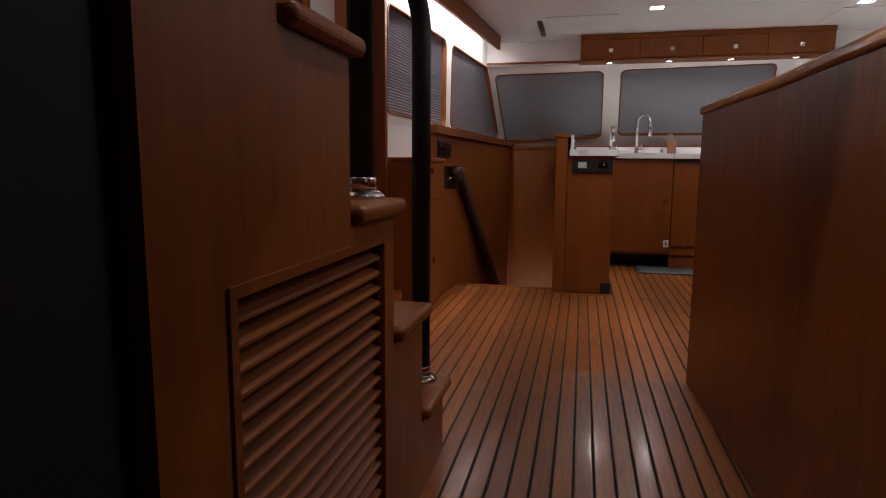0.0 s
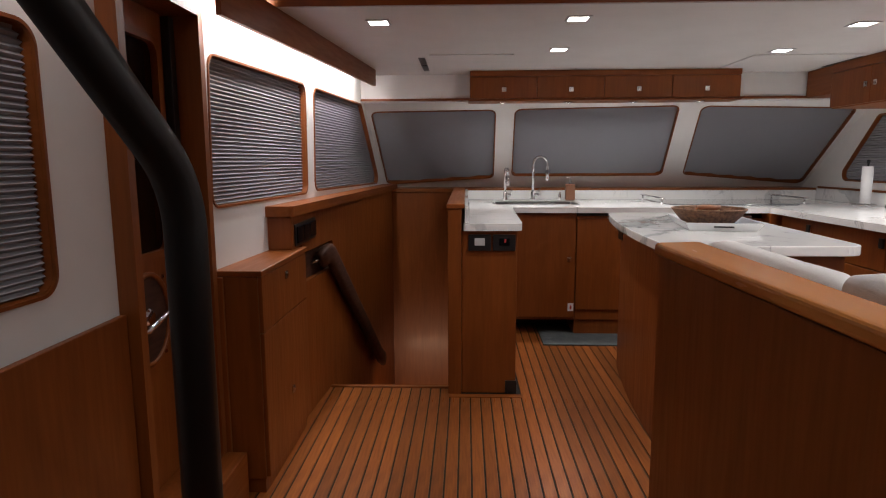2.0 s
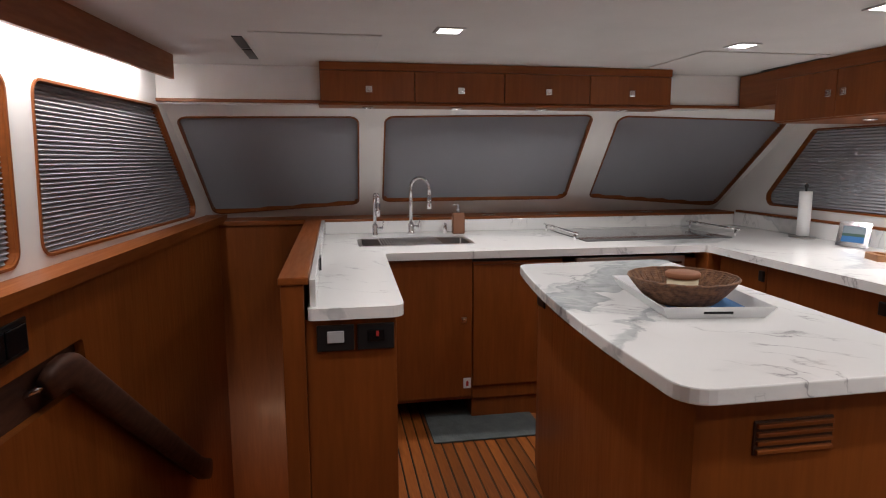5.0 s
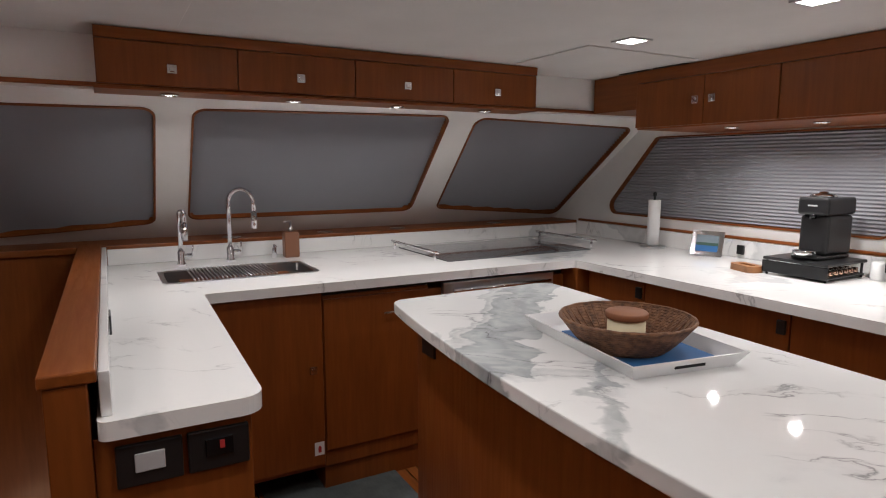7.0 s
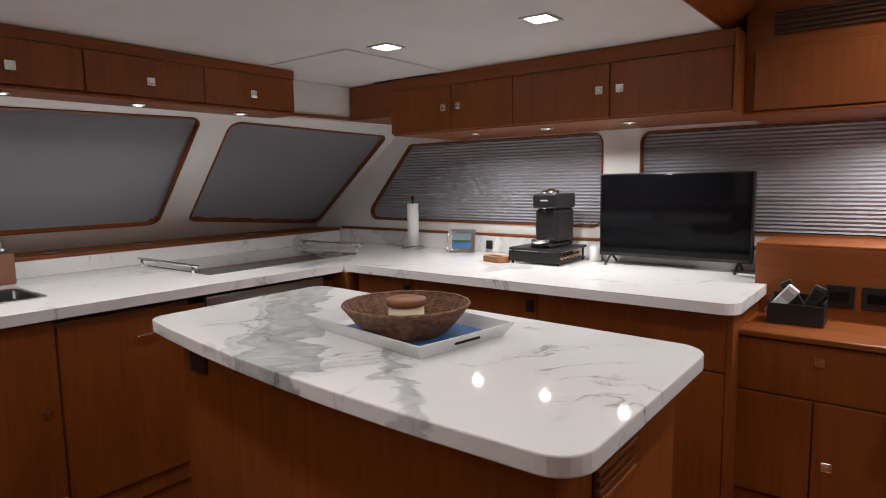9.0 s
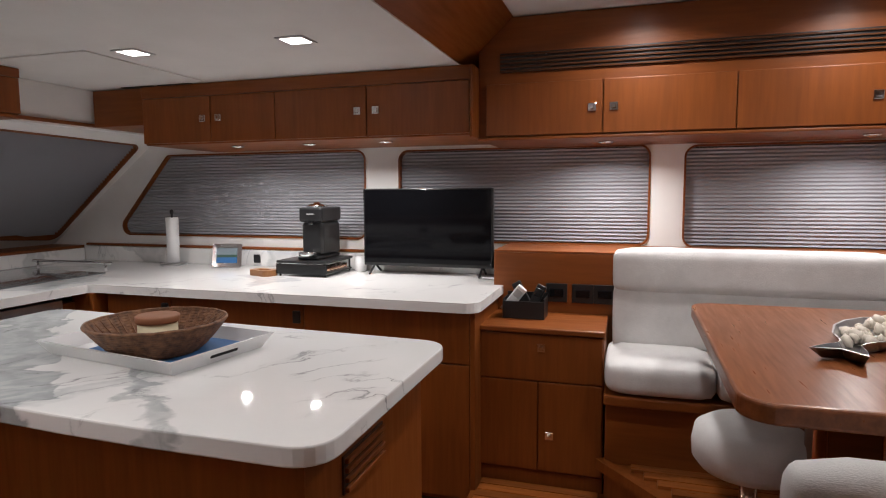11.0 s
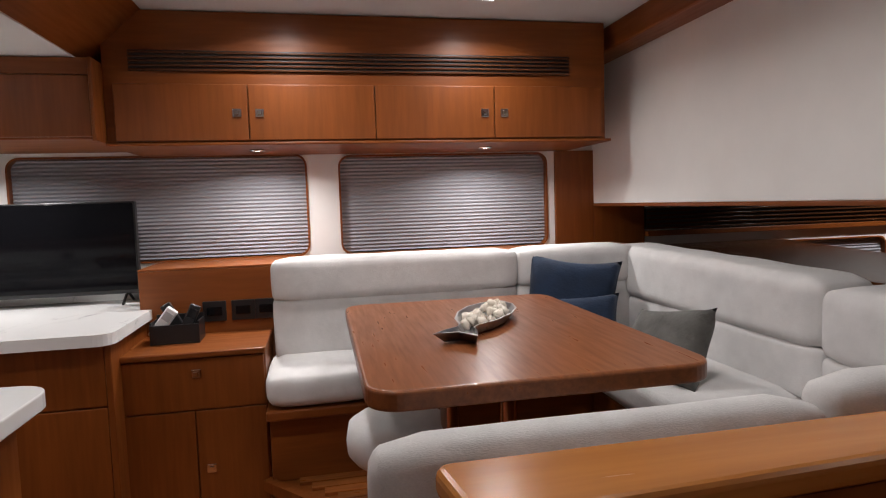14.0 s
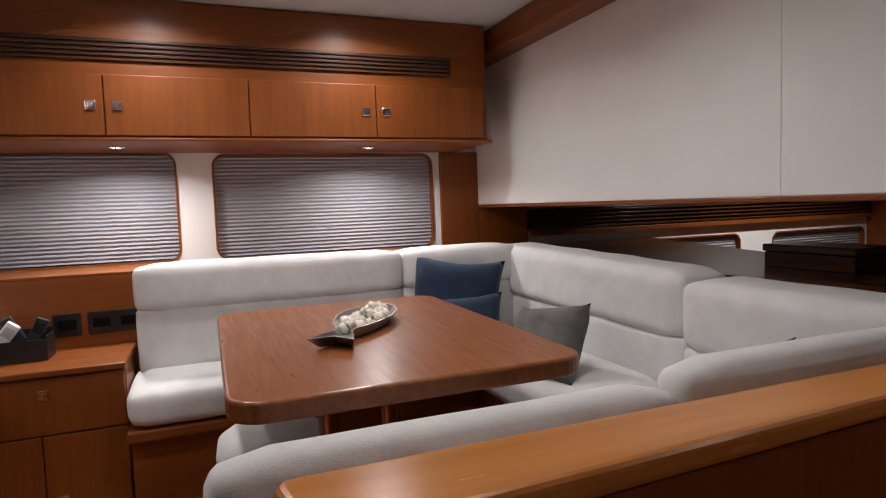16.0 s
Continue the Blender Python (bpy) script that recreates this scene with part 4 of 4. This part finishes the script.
for i, (x0, x1) in enumerate(((1.42, 2.645), (0.78, 1.417))):
    cushion("back_cushion", (x0, 1.42, 0.76), (x1, 1.605 + 0.01 * i, 0.930 - 0.02 * i), linen, so, 0.022, 0.006, seed=12 + i)
    top = cushion("back_cushion", (x0, 1.405, 0.915 - 0.02 * i), (x1, 1.620 + 0.01 * i, 1.122 - 0.016 * i), linen, so, 0.045, 0.008, seed=14 + i)
    for v in top.data.vertices:
        v.co.z += max(0.0, v.co.x - 1.42) * 0.024 if v.co.z > 1.0 else 0.0
for i, (y0, y1) in enumerate(((2.29, 2.905), (1.47, 2.287))):
    cushion("back_cushion", (0.664, y0, 0.76), (0.748, y1, 0.955), linen, so, 0.022, 0.006, seed=16 + i)
    cushion("back_cushion", (0.664, y0, 0.950), (0.757, y1, 1.086 + 0.024 * i), linen, so, 0.040, 0.006, seed=18 + i)
structure(box("panel_star", (2.66, 1.42, 0.3), (2.68, 3.69, 1.12), teak_y, None, 0.003), "teak lining behind the sofa and locker", "wall")
structure(box("ledge_star", (2.66, 1.42, 1.121), (STAR - 0.002, 3.69, 1.13), teak_y, None, 0.002), "teak ledge under the starboard windows", "shelf")

pillow("pillow", pose(2.375, 1.93, 0.945, 14, -6, 65), 0.39, 0.36, 0.13, navy_fabric, "navy woven throw pillow in the sofa corner", "pillow", "throw pillows")
pillow("pillow", pose(2.27, 1.98, 0.855, 26, 3, 65), 0.40, 0.26, 0.11, navy_fabric, "navy woven throw pillow in the sofa corner", "pillow", "throw pillows")
pillow("pillow", pose(1.79, 1.85, 0.868, 30, 9, 14), 0.33, 0.28, 0.12, grey_fabric, "grey woven throw pillow on the sofa", "pillow", "throw pillows")
pillow("pillow", pose(0.885, 2.06, 0.892, 14, -11, -90), 0.46, 0.29, 0.12, navy_fabric, "navy woven throw pillow behind the half wall", "pillow", "throw pillows")

# locker beside the sofa
sl2 = thing("side_cabinet", "teak side cabinet with drawer and door beside the sofa", "cabinet")
box("body", (2.335, 3.175, 0.25), (2.655, 3.70, 0.83), teak, sl2, 0.003)
box("top", (2.305, 3.172, 0.831), (2.657, 3.70, 0.853), teak_y, sl2, 0.005)
d = box("drawer_front", (2.32, 3.18, 0.635), (2.335, 3.695, 0.825), teak, sl2, 0.003)
latch(d, 2.32, 3.42, 0.77, "x")
d = box("door", (2.32, 3.18, 0.26), (2.335, 3.43, 0.63), teak, sl2, 0.003)
latch(d, 2.32, 3.385, 0.41, "x")
box("door", (2.32, 3.434, 0.26), (2.335, 3.695, 0.63), teak, sl2, 0.003)
box("plinth", (2.335, 3.175, 0.1875), (2.655, 3.685, 0.249), teak, sl2, 0)
for y in (3.40, 3.285, 3.19):
    sp = thing("switch_plate", "black square switch plate beside the sofa", "switch", "switch plates by the sofa")
    box("plate", (2.652, y - 0.047, 0.90), (2.66, y + 0.047, 0.985), black, sp, 0.003)
    box("insert", (2.647, y - 0.030, 0.925), (2.653, y + 0.030, 0.96), black_gloss, sp, 0.002)

# shelf box behind the sofa
sb = thing("wooden_box", "dark wooden box with a lid on the shelf", "box")
box("body", (1.245, 0.955, 1.1005), (1.555, 1.125, 1.150), walnut, sb, 0.003)
box("lid", (1.24, 0.95, 1.151), (1.56, 1.13, 1.175), walnut, sb, 0.004)

# ---- things on the worktops ----
sk = thing("sink", "steel inset sink with roll-up drying rack", "sink")
for nm, lo, hi in (("wall", (0.23, 5.87, 0.80), (0.236, 6.19, 0.964)), ("wall", (0.864, 5.87, 0.80), (0.87, 6.19, 0.964)), ("wall", (0.236, 5.87, 0.80), (0.864, 5.876, 0.964)), ("wall", (0.236, 6.184, 0.80), (0.864, 6.19, 0.964))):
    box(nm, lo, hi, basin_steel, sk, 0.001)
box("bottom", (0.23, 5.87, 0.794), (0.87, 6.19, 0.80), basin_steel, sk, 0)
plate("rim", rounded(rect(0.215, 5.855, 0.885, 6.205), 0.035, 5), [rounded(rect(0.235, 5.875, 0.865, 6.185), 0.025, 5)], flat(0.9662), 0.003, steel, sk)
rk = thing("drying_rack", "steel roll-up drying rack across the sink", "rack")
for i in range(22):
    x = 0.34 + 0.0165 * i
    tube("rod", [(x, 5.87, 0.9735), (x, 6.19, 0.9735)], 0.0038, steel, rk, 8)


def faucet(x, y, h, reach, r, name, label):
    f = thing(name, label, "faucet")
    lathe("base", [(r * 2.2, 0), (r * 2.2, 0.012), (r * 1.7, 0.02), (r * 1.7, 0.07), (r, 0.08)], (x, y, TOP + 0.0005), chrome, f, 20)
    dx, dy, top = 0.80 * reach, -0.60 * reach, TOP + h - reach / 2
    arc = [(x + dx * (1 - math.cos(q)) / 2, y + dy * (1 - math.cos(q)) / 2, top + reach / 2 * math.sin(q)) for q in (math.pi * k / 12 for k in range(13))]
    tube("spout", [(x, y, TOP + 0.07)] + arc + [(x + dx, y + dy, top - 0.05)], r, chrome, f, 14)
    tube("spray_head", [(x + dx, y + dy, top - 0.05), (x + dx, y + dy, top - 0.13)], r * 1.35, chrome, f, 14)
    tube("lever", [(x, y, TOP + 0.05), (x + 0.05, y, TOP + 0.05)], r * 1.1, chrome, f, 12)
    tube("lever_tip", [(x + 0.05, y, TOP + 0.05), (x + 0.055, y, TOP + 0.10)], r * 0.4, chrome, f, 10)


faucet(0.572, 6.37, 0.37, 0.135, 0.011, "kitchen_faucet", "tall chrome gooseneck kitchen faucet by the sink")
faucet(0.335, 6.33, 0.27, 0.026, 0.010, "water_tap", "slim chrome drinking water tap by the sink")
sd = thing("soap_pump", "small chrome soap pump on the worktop", "soap pump")
lathe("body", [(0.012, 0), (0.012, 0.05), (0.005, 0.055), (0.005, 0.07)], (0.80, 6.39, TOP + 0.0005), chrome, sd, 14)
tube("nozzle", [(0.80, 6.39, 1.034), (0.80, 6.35, 1.030)], 0.005, chrome, sd, 8)
sp = thing("soap_bottle", "brown square soap bottle with steel pump", "soap bottle")
box("bottle", (0.845, 6.34, TOP + 0.0005), (0.925, 6.40, 1.105), walnut_soap, sp, 0.008, "", 3)
lathe("neck", [(0.014, 0), (0.014, 0.02), (0.006, 0.024), (0.006, 0.055)], (0.885, 6.37, 1.105), steel, sp, 14)
tube("nozzle", [(0.885, 6.37, 1.158), (0.85, 6.365, 1.156)], 0.006, steel, sp, 8)

ck = thing("cooktop", "black glass cooktop with chrome pot rails", "cooktop")
box("glass", (1.54, 5.81, 0.9665), (2.50, 6.41, 0.972), cook_glass, ck, 0.002)
for x in (1.50, 2.57):
    rl = tube("rail", [(x, 5.84, 1.012), (x, 6.42, 1.012)], 0.007, chrome, ck, 10)
    for y in (5.88, 6.38):
        tube("rail_post", [(x, y, 0.9668), (x, y, 1.012)], 0.007, chrome, ck, 10)

pt = thing("paper_towel_holder", "white paper towel roll on a steel stand", "paper towel")
lathe("base", [(0.075, 0), (0.075, 0.010), (0.06, 0.013)], (2.915, 5.72, TOP + 0.0005), steel, pt, 28)
lathe("roll", [(0.016, 0), (0.036, 0.0), (0.036, 0.27), (0.016, 0.27)], (2.915, 5.72, TOP + 0.016), paper, pt, 28)
lathe("pole", [(0.007, 0), (0.007, 0.30), (0.011, 0.302), (0.011, 0.32), (0.004, 0.326)], (2.915, 5.72, TOP + 0.008), black, pt, 14)

pf = thing("photo_frame", "small silver photo frame showing a blue seascape", "picture frame")
m = pose(2.875, 5.31, TOP + 0.073, -14, 0, -74)
fb = bm_plate(rect(-0.085, -0.068, 0.085, 0.068), [rect(-0.060, -0.045, 0.060, 0.045)], lambda u, v, w: (u, w, v), 0.012)
bmesh.ops.transform(fb, matrix=m, verts=fb.verts)
part("frame", fb, chrome, pf)
for nm, z0, z1, mt in (("picture", -0.045, -0.012, blue_mat), ("picture", -0.012, 0.004, plain("photo green", (0.03, 0.07, 0.045), 0.3, amount=0)), ("picture", 0.004, 0.045, plain("photo sky", (0.16, 0.20, 0.23), 0.3, amount=0))):
    pb = bm_box((-0.060, 0.004, z0), (0.060, 0.010, z1), 0)
    bmesh.ops.transform(pb, matrix=m, verts=pb.verts)
    part(nm, pb, mt, pf)
tagged(box("socket_outlet", (2.985, 5.43, 0.985), (2.9995, 5.50, 1.05), black, None, 0.003), "black socket on the marble upstand", "socket")
tagged(box("socket_outlet", (2.985, 5.17, 0.985), (2.9995, 5.21, 1.035), black, None, 0.003), "black socket on the marble upstand", "socket")

sh = thing("serving_board", "small wooden board with cut-out handle", "cutting board")
bb = bm_plate(rounded(rect(-0.075, -0.045, 0.075, 0.045), 0.03, 5), [rounded(rect(-0.045, -0.018, 0.045, 0.018), 0.014, 4)], flat(0), 0.03)
bmesh.ops.transform(bb, matrix=pose(2.66, 4.925, TOP + 0.0005, 0, 0, 72), verts=bb.verts)
part("board", bb, plain("warm wood", (0.30, 0.13, 0.05), 0.4), sh)

cd = thing("capsule_drawer", "black wire capsule drawer on the worktop", "drawer")
box("tray", (2.66, 4.56, TOP + 0.012), (2.96, 4.84, TOP + 0.020), black, cd, 0.003)
box("top", (2.655, 4.555, TOP + 0.068), (2.965, 4.845, TOP + 0.082), black, cd, 0.004)
box("front", (2.652, 4.555, TOP + 0.012), (2.662, 4.845, TOP + 0.066), black_gloss, cd, 0.002)
for (x, y) in ((2.67, 4.57), (2.95, 4.57), (2.67, 4.83), (2.95, 4.83)):
    tube("leg", [(x, y, TOP + 0.0005), (x, y, TOP + 0.068)], 0.006, black, cd, 8)
for i in range(6):
    for j in range(2):
        lathe("capsule", [(0.012, 0), (0.017, 0.003), (0.013, 0.026)], (2.72 + 0.04 * i, 4.585 + 0.036 * j, TOP + 0.021), copper, cd, 10)
cm = thing("coffee_machine", "black capsule coffee machine with chrome lid", "coffee machine")
z0 = TOP + 0.0825
box("base", (2.70, 4.625, z0), (2.95, 4.745, z0 + 0.018), black, cm, 0.008, "", 3)
box("body", (2.750, 4.622, z0 + 0.0185), (2.956, 4.748, z0 + 0.195), black, cm, 0.020, "", 4)
box("head", (2.735, 4.617, z0 + 0.1955), (2.958, 4.753, z0 + 0.272), black, cm, 0.012, "", 3)
box("logo_bar", (2.7335, 4.665, z0 + 0.234), (2.7355, 4.705, z0 + 0.240), grey_plastic, cm, 0)
lathe("lid", [(0.055, 0), (0.055, 0.008), (0.046, 0.015), (0.020, 0.017), (0.018, 0.024), (0.0, 0.025)], (2.815, 4.685, z0 + 0.2725), chrome, cm, 26)
lathe("drip_tray", [(0.030, 0), (0.046, 0.006), (0.048, 0.022), (0.040, 0.026)], (2.700, 4.685, z0 + 0.0185), chrome, cm, 24)
tube("spout", [(2.744, 4.685, z0 + 0.196), (2.744, 4.685, z0 + 0.180)], 0.014, black_gloss, cm, 14)

tv = thing("television", "black flat-screen television on two feet", "television")
box("bezel", (2.88, 3.745, 1.010), (2.915, 4.448, 1.416), black, tv, 0.004)
box("screen", (2.8775, 3.753, 1.026), (2.881, 4.440, 1.409), screen_glass, tv, 0.001, "dark glossy screen")
box("back_housing", (2.915, 3.90, 1.05), (2.95, 4.29, 1.28), black, tv, 0.01)
for y in (3.80, 4.39):
    ft = bmesh.new()
    for s in (-1, 1):
        bm_tube([(2.895, y, 1.018), (2.895 + s * 0.075, y, TOP + 0.006)], 0.006, 8, ft)
    part("foot", ft, black, tv)
cb2 = thing("cable", "white cable hanging behind the worktop end", "cable")
tube("cord", [(2.80, 3.78, TOP + 0.01), (2.78, 3.69, TOP + 0.012), (2.775, 3.675, 0.95), (2.78, 3.67, 0.86)], 0.004, white_plastic, cb2, 8)
tagged(lathe("white_jar", [(0.03, 0), (0.032, 0.004), (0.032, 0.075), (0.02, 0.08)], (2.95, 4.50, TOP + 0.0005), white_plastic, None, 20), "small white plastic jar on the worktop", "jar")

# tray, basket and candle on the island
ty = thing("serving_tray", "white rectangular serving tray with flared rim", "tray")
TA, TB = Vector((1.05, 4.10)), Vector((1.13, 4.61))
ang = math.degrees(math.atan2(TB.x - TA.x, TB.y - TA.y))
tm = pose(1.05, 4.10, TOP + 0.0005, 0, 0, -ang)
tw, tl = 0.35, 0.52
tbm = bmesh.new()
lv = [(0.025, 0.0, 0.0), (0.0, 0.0, 0.040), (0.006, 0.006, 0.040), (0.031, 0.031, 0.006)]
rings = []
for o, _, z in lv:
    k = o if o < 0.03 else o
    rings.append([tbm.verts.new(tm @ Vector(p)) for p in ((k, k, z), (tw - k, k, z), (tw - k, tl - k, z), (k, tl - k, z))])
for a, b in zip(rings, rings[1:]):
    for j in range(4):
        tbm.faces.new((a[j], a[(j + 1) % 4], b[(j + 1) % 4], b[j]))
tbm.faces.new(rings[0])
tbm.faces.new(rings[-1])
part("tray", tbm, white_gloss, ty)
# no slot is cut: a flush black block gives its shade
hs = bm_box((0.13, 0.0095, 0.017), (0.22, 0.016, 0.029), 0.001)
bmesh.ops.transform(hs, matrix=tm, verts=hs.verts)
part("slot_shade", hs, navy, ty, "black block standing for the shade in the hand slot")
bmn = bm_box((0.07, 0.045, 0.0065), (0.32, 0.42, 0.009), 0.001)
bmesh.ops.transform(bmn, matrix=tm, verts=bmn.verts)
tagged(finish("place_mat", bmn, blue_mat), "blue flat mat lying in the tray", "place mat")


def basket_mat():
    m, nt, b = material("brown woven cane", 0.6, 0, (0.12, 0.06, 0.03))
    v = coords(nt, (1, 1, 1))
    n = noise_tex(nt, v, 60.0, 3.0)
    nt.links.new(ramp(nt, n, [(0.3, (0.085, 0.034, 0.016)), (0.7, (0.27, 0.125, 0.058))]), b.inputs["Base Color"])
    return m


cane = basket_mat()
bk = thing("basket", "round woven brown cane basket", "basket")
bc = tm @ Vector((0.150, 0.225, 0.010))
bbm = bmesh.new()
for i in range(23):
    t = i / 22
    r = 0.105 + 0.070 * t ** 0.8
    z = 0.006 + 0.076 * t
    n = 64
    pts = [(bc.x + r * math.cos(2 * math.pi * j / n), bc.y + r * math.sin(2 * math.pi * j / n), bc.z + z + 0.0007 * math.sin(j * math.pi / 2 + i * math.pi)) for j in range(n + 1)]
    bm_tube(pts, 0.0034 if i < 22 else 0.0045, 6, bbm, False)
part("weave", bbm, cane, bk, "", True)
lathe("base", [(0.0, 0.0), (0.105, 0.0), (0.105, 0.008), (0.0, 0.009)], tuple(bc), cane, bk, 32)
rb = bmesh.new()
for j in range(36):
    a = 2 * math.pi * j / 36
    bm_tube([(bc.x + 0.104 * math.cos(a), bc.y + 0.104 * math.sin(a), bc.z + 0.006), (bc.x + 0.172 * math.cos(a), bc.y + 0.172 * math.sin(a), bc.z + 0.080)], 0.0022, 6, rb)
part("ribs", rb, cane, bk)
cn = thing("candle", "cream candle in a jar with a tan wooden lid", "candle")
lathe("jar", [(0.0, 0.0), (0.048, 0.0), (0.050, 0.004), (0.050, 0.068), (0.0, 0.069)], (bc.x, bc.y, bc.z + 0.0095), wax, cn, 32)
lathe("lid", [(0.0, 0.0), (0.054, 0.0), (0.056, 0.004), (0.056, 0.016), (0.053, 0.019), (0.0, 0.019)], (bc.x, bc.y, bc.z + 0.079), lid_mat, cn, 32)

# fish dish with shells on the table
fd = thing("fish_dish", "silver fish-shaped dish on the table", "dish")
fm = pose(1.80, 2.465, 0.9905, 0, 0, -29) @ Matrix.Diagonal((1.34, 1.12, 1.1, 1))
half = [(-0.24, 0.055), (-0.20, 0.042), (-0.165, 0.022), (-0.14, 0.025), (-0.08, 0.058), (0.0, 0.078), (0.07, 0.075), (0.13, 0.05), (0.165, 0.012)]
outl = half + [(u, -v) for u, v in half[::-1]]
outl.insert(0, (-0.215, 0.0))
db = bmesh.new()
lo_ring = [db.verts.new(fm @ Vector((u * 0.86, v * 0.72, 0.002))) for u, v in outl]
hi_ring = [db.verts.new(fm @ Vector((u, w, 0.030))) for u, w in outl]
in_ring = [db.verts.new(fm @ Vector((u * 0.97, w * 0.94, 0.030))) for u, w in outl]
bo_ring = [db.verts.new(fm @ Vector((u * 0.84, w * 0.68, 0.006))) for u, w in outl]
k = len(outl)
for a, b in ((lo_ring, hi_ring), (hi_ring, in_ring), (in_ring, bo_ring)):
    for j in range(k):
        db.faces.new((a[j], a[(j + 1) % k], b[(j + 1) % k], b[j]))
db.faces.new(lo_ring)
db.faces.new(bo_ring)
part("dish", db, steel, fd)
rng = random.Random(4)
for i in range(46):
    u = rng.uniform(-0.10, 0.12)
    w = rng.uniform(-1, 1) * 0.052 * (1 - (u / 0.16) ** 2)
    r = rng.uniform(0.010, 0.019)
    s = bmesh.new()
    bmesh.ops.create_icosphere(s, subdivisions=2, radius=r)
    for v in s.verts:
        v.co *= 1 + 0.45 * noise.noise(v.co * 90 + Vector((i * 7.0, 0, 0)))
        v.co.z *= 0.7
    bmesh.ops.transform(s, matrix=fm @ pose(u, w, 0.016 + 0.022 * rng.random() * (1 - abs(w) / 0.06), rng.uniform(0, 90), rng.uniform(0, 90), 0), verts=s.verts)
    tagged(finish("shell", s, shell_mat, None, "", True), "small pale seashell lying in the fish dish", "shell", "shells in the dish")

# remote box on the side cabinet
rbx = thing("remote_box", "black open desk box on the side cabinet", "box")
x0, x1, y0, y1, z = 2.47, 2.59, 3.43, 3.61, 0.8535
box("bottom", (x0, y0, z), (x1, y1, z + 0.006), black, rbx, 0.001)
for lo, hi in (((x0, y0, z + 0.006), (x0 + 0.006, y1, z + 0.075)), ((x1 - 0.006, y0, z + 0.006), (x1, y1, z + 0.10)), ((x0 + 0.006, y0, z + 0.006), (x1 - 0.006, y0 + 0.006, z + 0.085)), ((x0 + 0.006, y1 - 0.006, z + 0.006), (x1 - 0.006, y1, z + 0.085))):
    box("wall", lo, hi, black, rbx, 0.001)


def remote(m, size, mat, label):
    r = thing("remote_control", label, "remote control", "remotes in the box")
    q = bm_box((-size[0] / 2, -size[1] / 2, -size[2] / 2), (size[0] / 2, size[1] / 2, size[2] / 2), 0.005, 3)
    bmesh.ops.transform(q, matrix=m, verts=q.verts)
    part("body", q, mat, r)
    q = bm_box((-size[0] * 0.36, -size[1] / 2 - 0.001, size[2] * 0.12), (size[0] * 0.36, -size[1] / 2 + 0.002, size[2] * 0.38), 0.001)
    bmesh.ops.transform(q, matrix=m, verts=q.verts)
    part("display", q, grey_plastic if mat is white_plastic else black_gloss, r)


remote(pose(2.515, 3.57, 0.93, 8, 38, -90), (0.045, 0.02, 0.14), white_plastic, "white remote control with grey display in the box")
remote(pose(2.54, 3.53, 0.935, -6, -30, -90), (0.042, 0.02, 0.15), black, "black remote control standing in the box")
remote(pose(2.52, 3.475, 0.93, -6, 25, -90), (0.042, 0.02, 0.14), black, "black remote control standing in the box")

# floor mat
tagged(box("floor_mat", (0.555, 5.365, 0.001), (1.16, 5.90, 0.010), mat_fabric, None, 0.003), "grey woven floor mat before the sink", "mat")
for i, x in enumerate((0.62, 1.15, 1.62, 2.35)):
    h = thing("ledge_cap", "round steel cup holder set in the ledge", "cup holder", "cup holders in the ledge")
    lathe("ring", [(0.040, 0.0), (0.048, 0.0), (0.048, 0.004), (0.040, 0.004)], (x, 6.60, 1.0625), chrome, h, 26)
    lathe("well", [(0.0, 0.0), (0.0395, 0.0), (0.0395, 0.002), (0.0, 0.002)], (x, 6.60, 1.0622), steel, h, 26)

# ---- planks of the floor, last ----
def plank_run(parent, x0, x1, y0, y1, pitch=0.0565, gap=0.0075, z=0.0):
    n = int((x1 - x0) / pitch)
    shared = {}
    for i in range(n):
        key = (y0, y1)
        if key not in shared:
            q = bm_box((-(pitch - gap) / 2, y0, z - 0.012), ((pitch - gap) / 2, y1, z), 0.0012, 1)
            me = bpy.data.meshes.new("plank")
            q.to_mesh(me)
            q.free()
            me.materials.append(teak_floor)
            shared[key] = me
        ob = new("plank", shared[key])
        ob.location = (x0 + pitch * (i + 0.5), 0, 0)
        ob.parent = parent


OFF = 0.0565
X0 = 0.142 - 17 * OFF
plank_run(floor, X0, -0.075, -1.6, 4.53)
plank_run(floor, X0 + 13 * OFF, 0.33, -1.6, 4.40)
plank_run(floor, X0 + 13 * OFF + 7 * OFF, 2.25, -1.6, 5.93)
structure(box("trim_peninsula", (-0.10, 4.405, -0.010), (0.325, 4.452, 0.0), teak_x, None, 0.001), "teak margin board at the peninsula", "trim")
structure(box("trim_port", (-0.985, 2.2, -0.012), (X0 - 0.006, 4.53, 0.001), teak_y, None, 0.001), "teak margin board along the port side", "trim")


def slat_run(parent, x0, x1, y0, y1, z, n):
    for i in range(n):
        a = x0 + (x1 - x0) * i / n
        box("slat", (a + 0.003, y0, z), (a + (x1 - x0) / n - 0.003, y1, z + 0.012), teak_floor, parent, 0.001)


edge = [(2.272, 3.170), (1.742, 2.715), (1.719, 2.742), (2.249, 3.197)]
plate("nosing", edge, [], flat(0.330), 0.040, teak, bpy.data.objects["platform"])
for i in range(9):
    a = 1.78 + 0.052 * i
    end = 3.165 - 0.858 * (2.27 - a) - 0.035
    box("slat", (a + 0.003, 2.20, 0.3555), (a + 0.049, end, 0.3675), teak_floor, bpy.data.objects["platform"], 0.001)
slat_run(bpy.data.objects["step_teak"], 1.90, 2.325, 3.19, 3.66, 0.1855, 8)
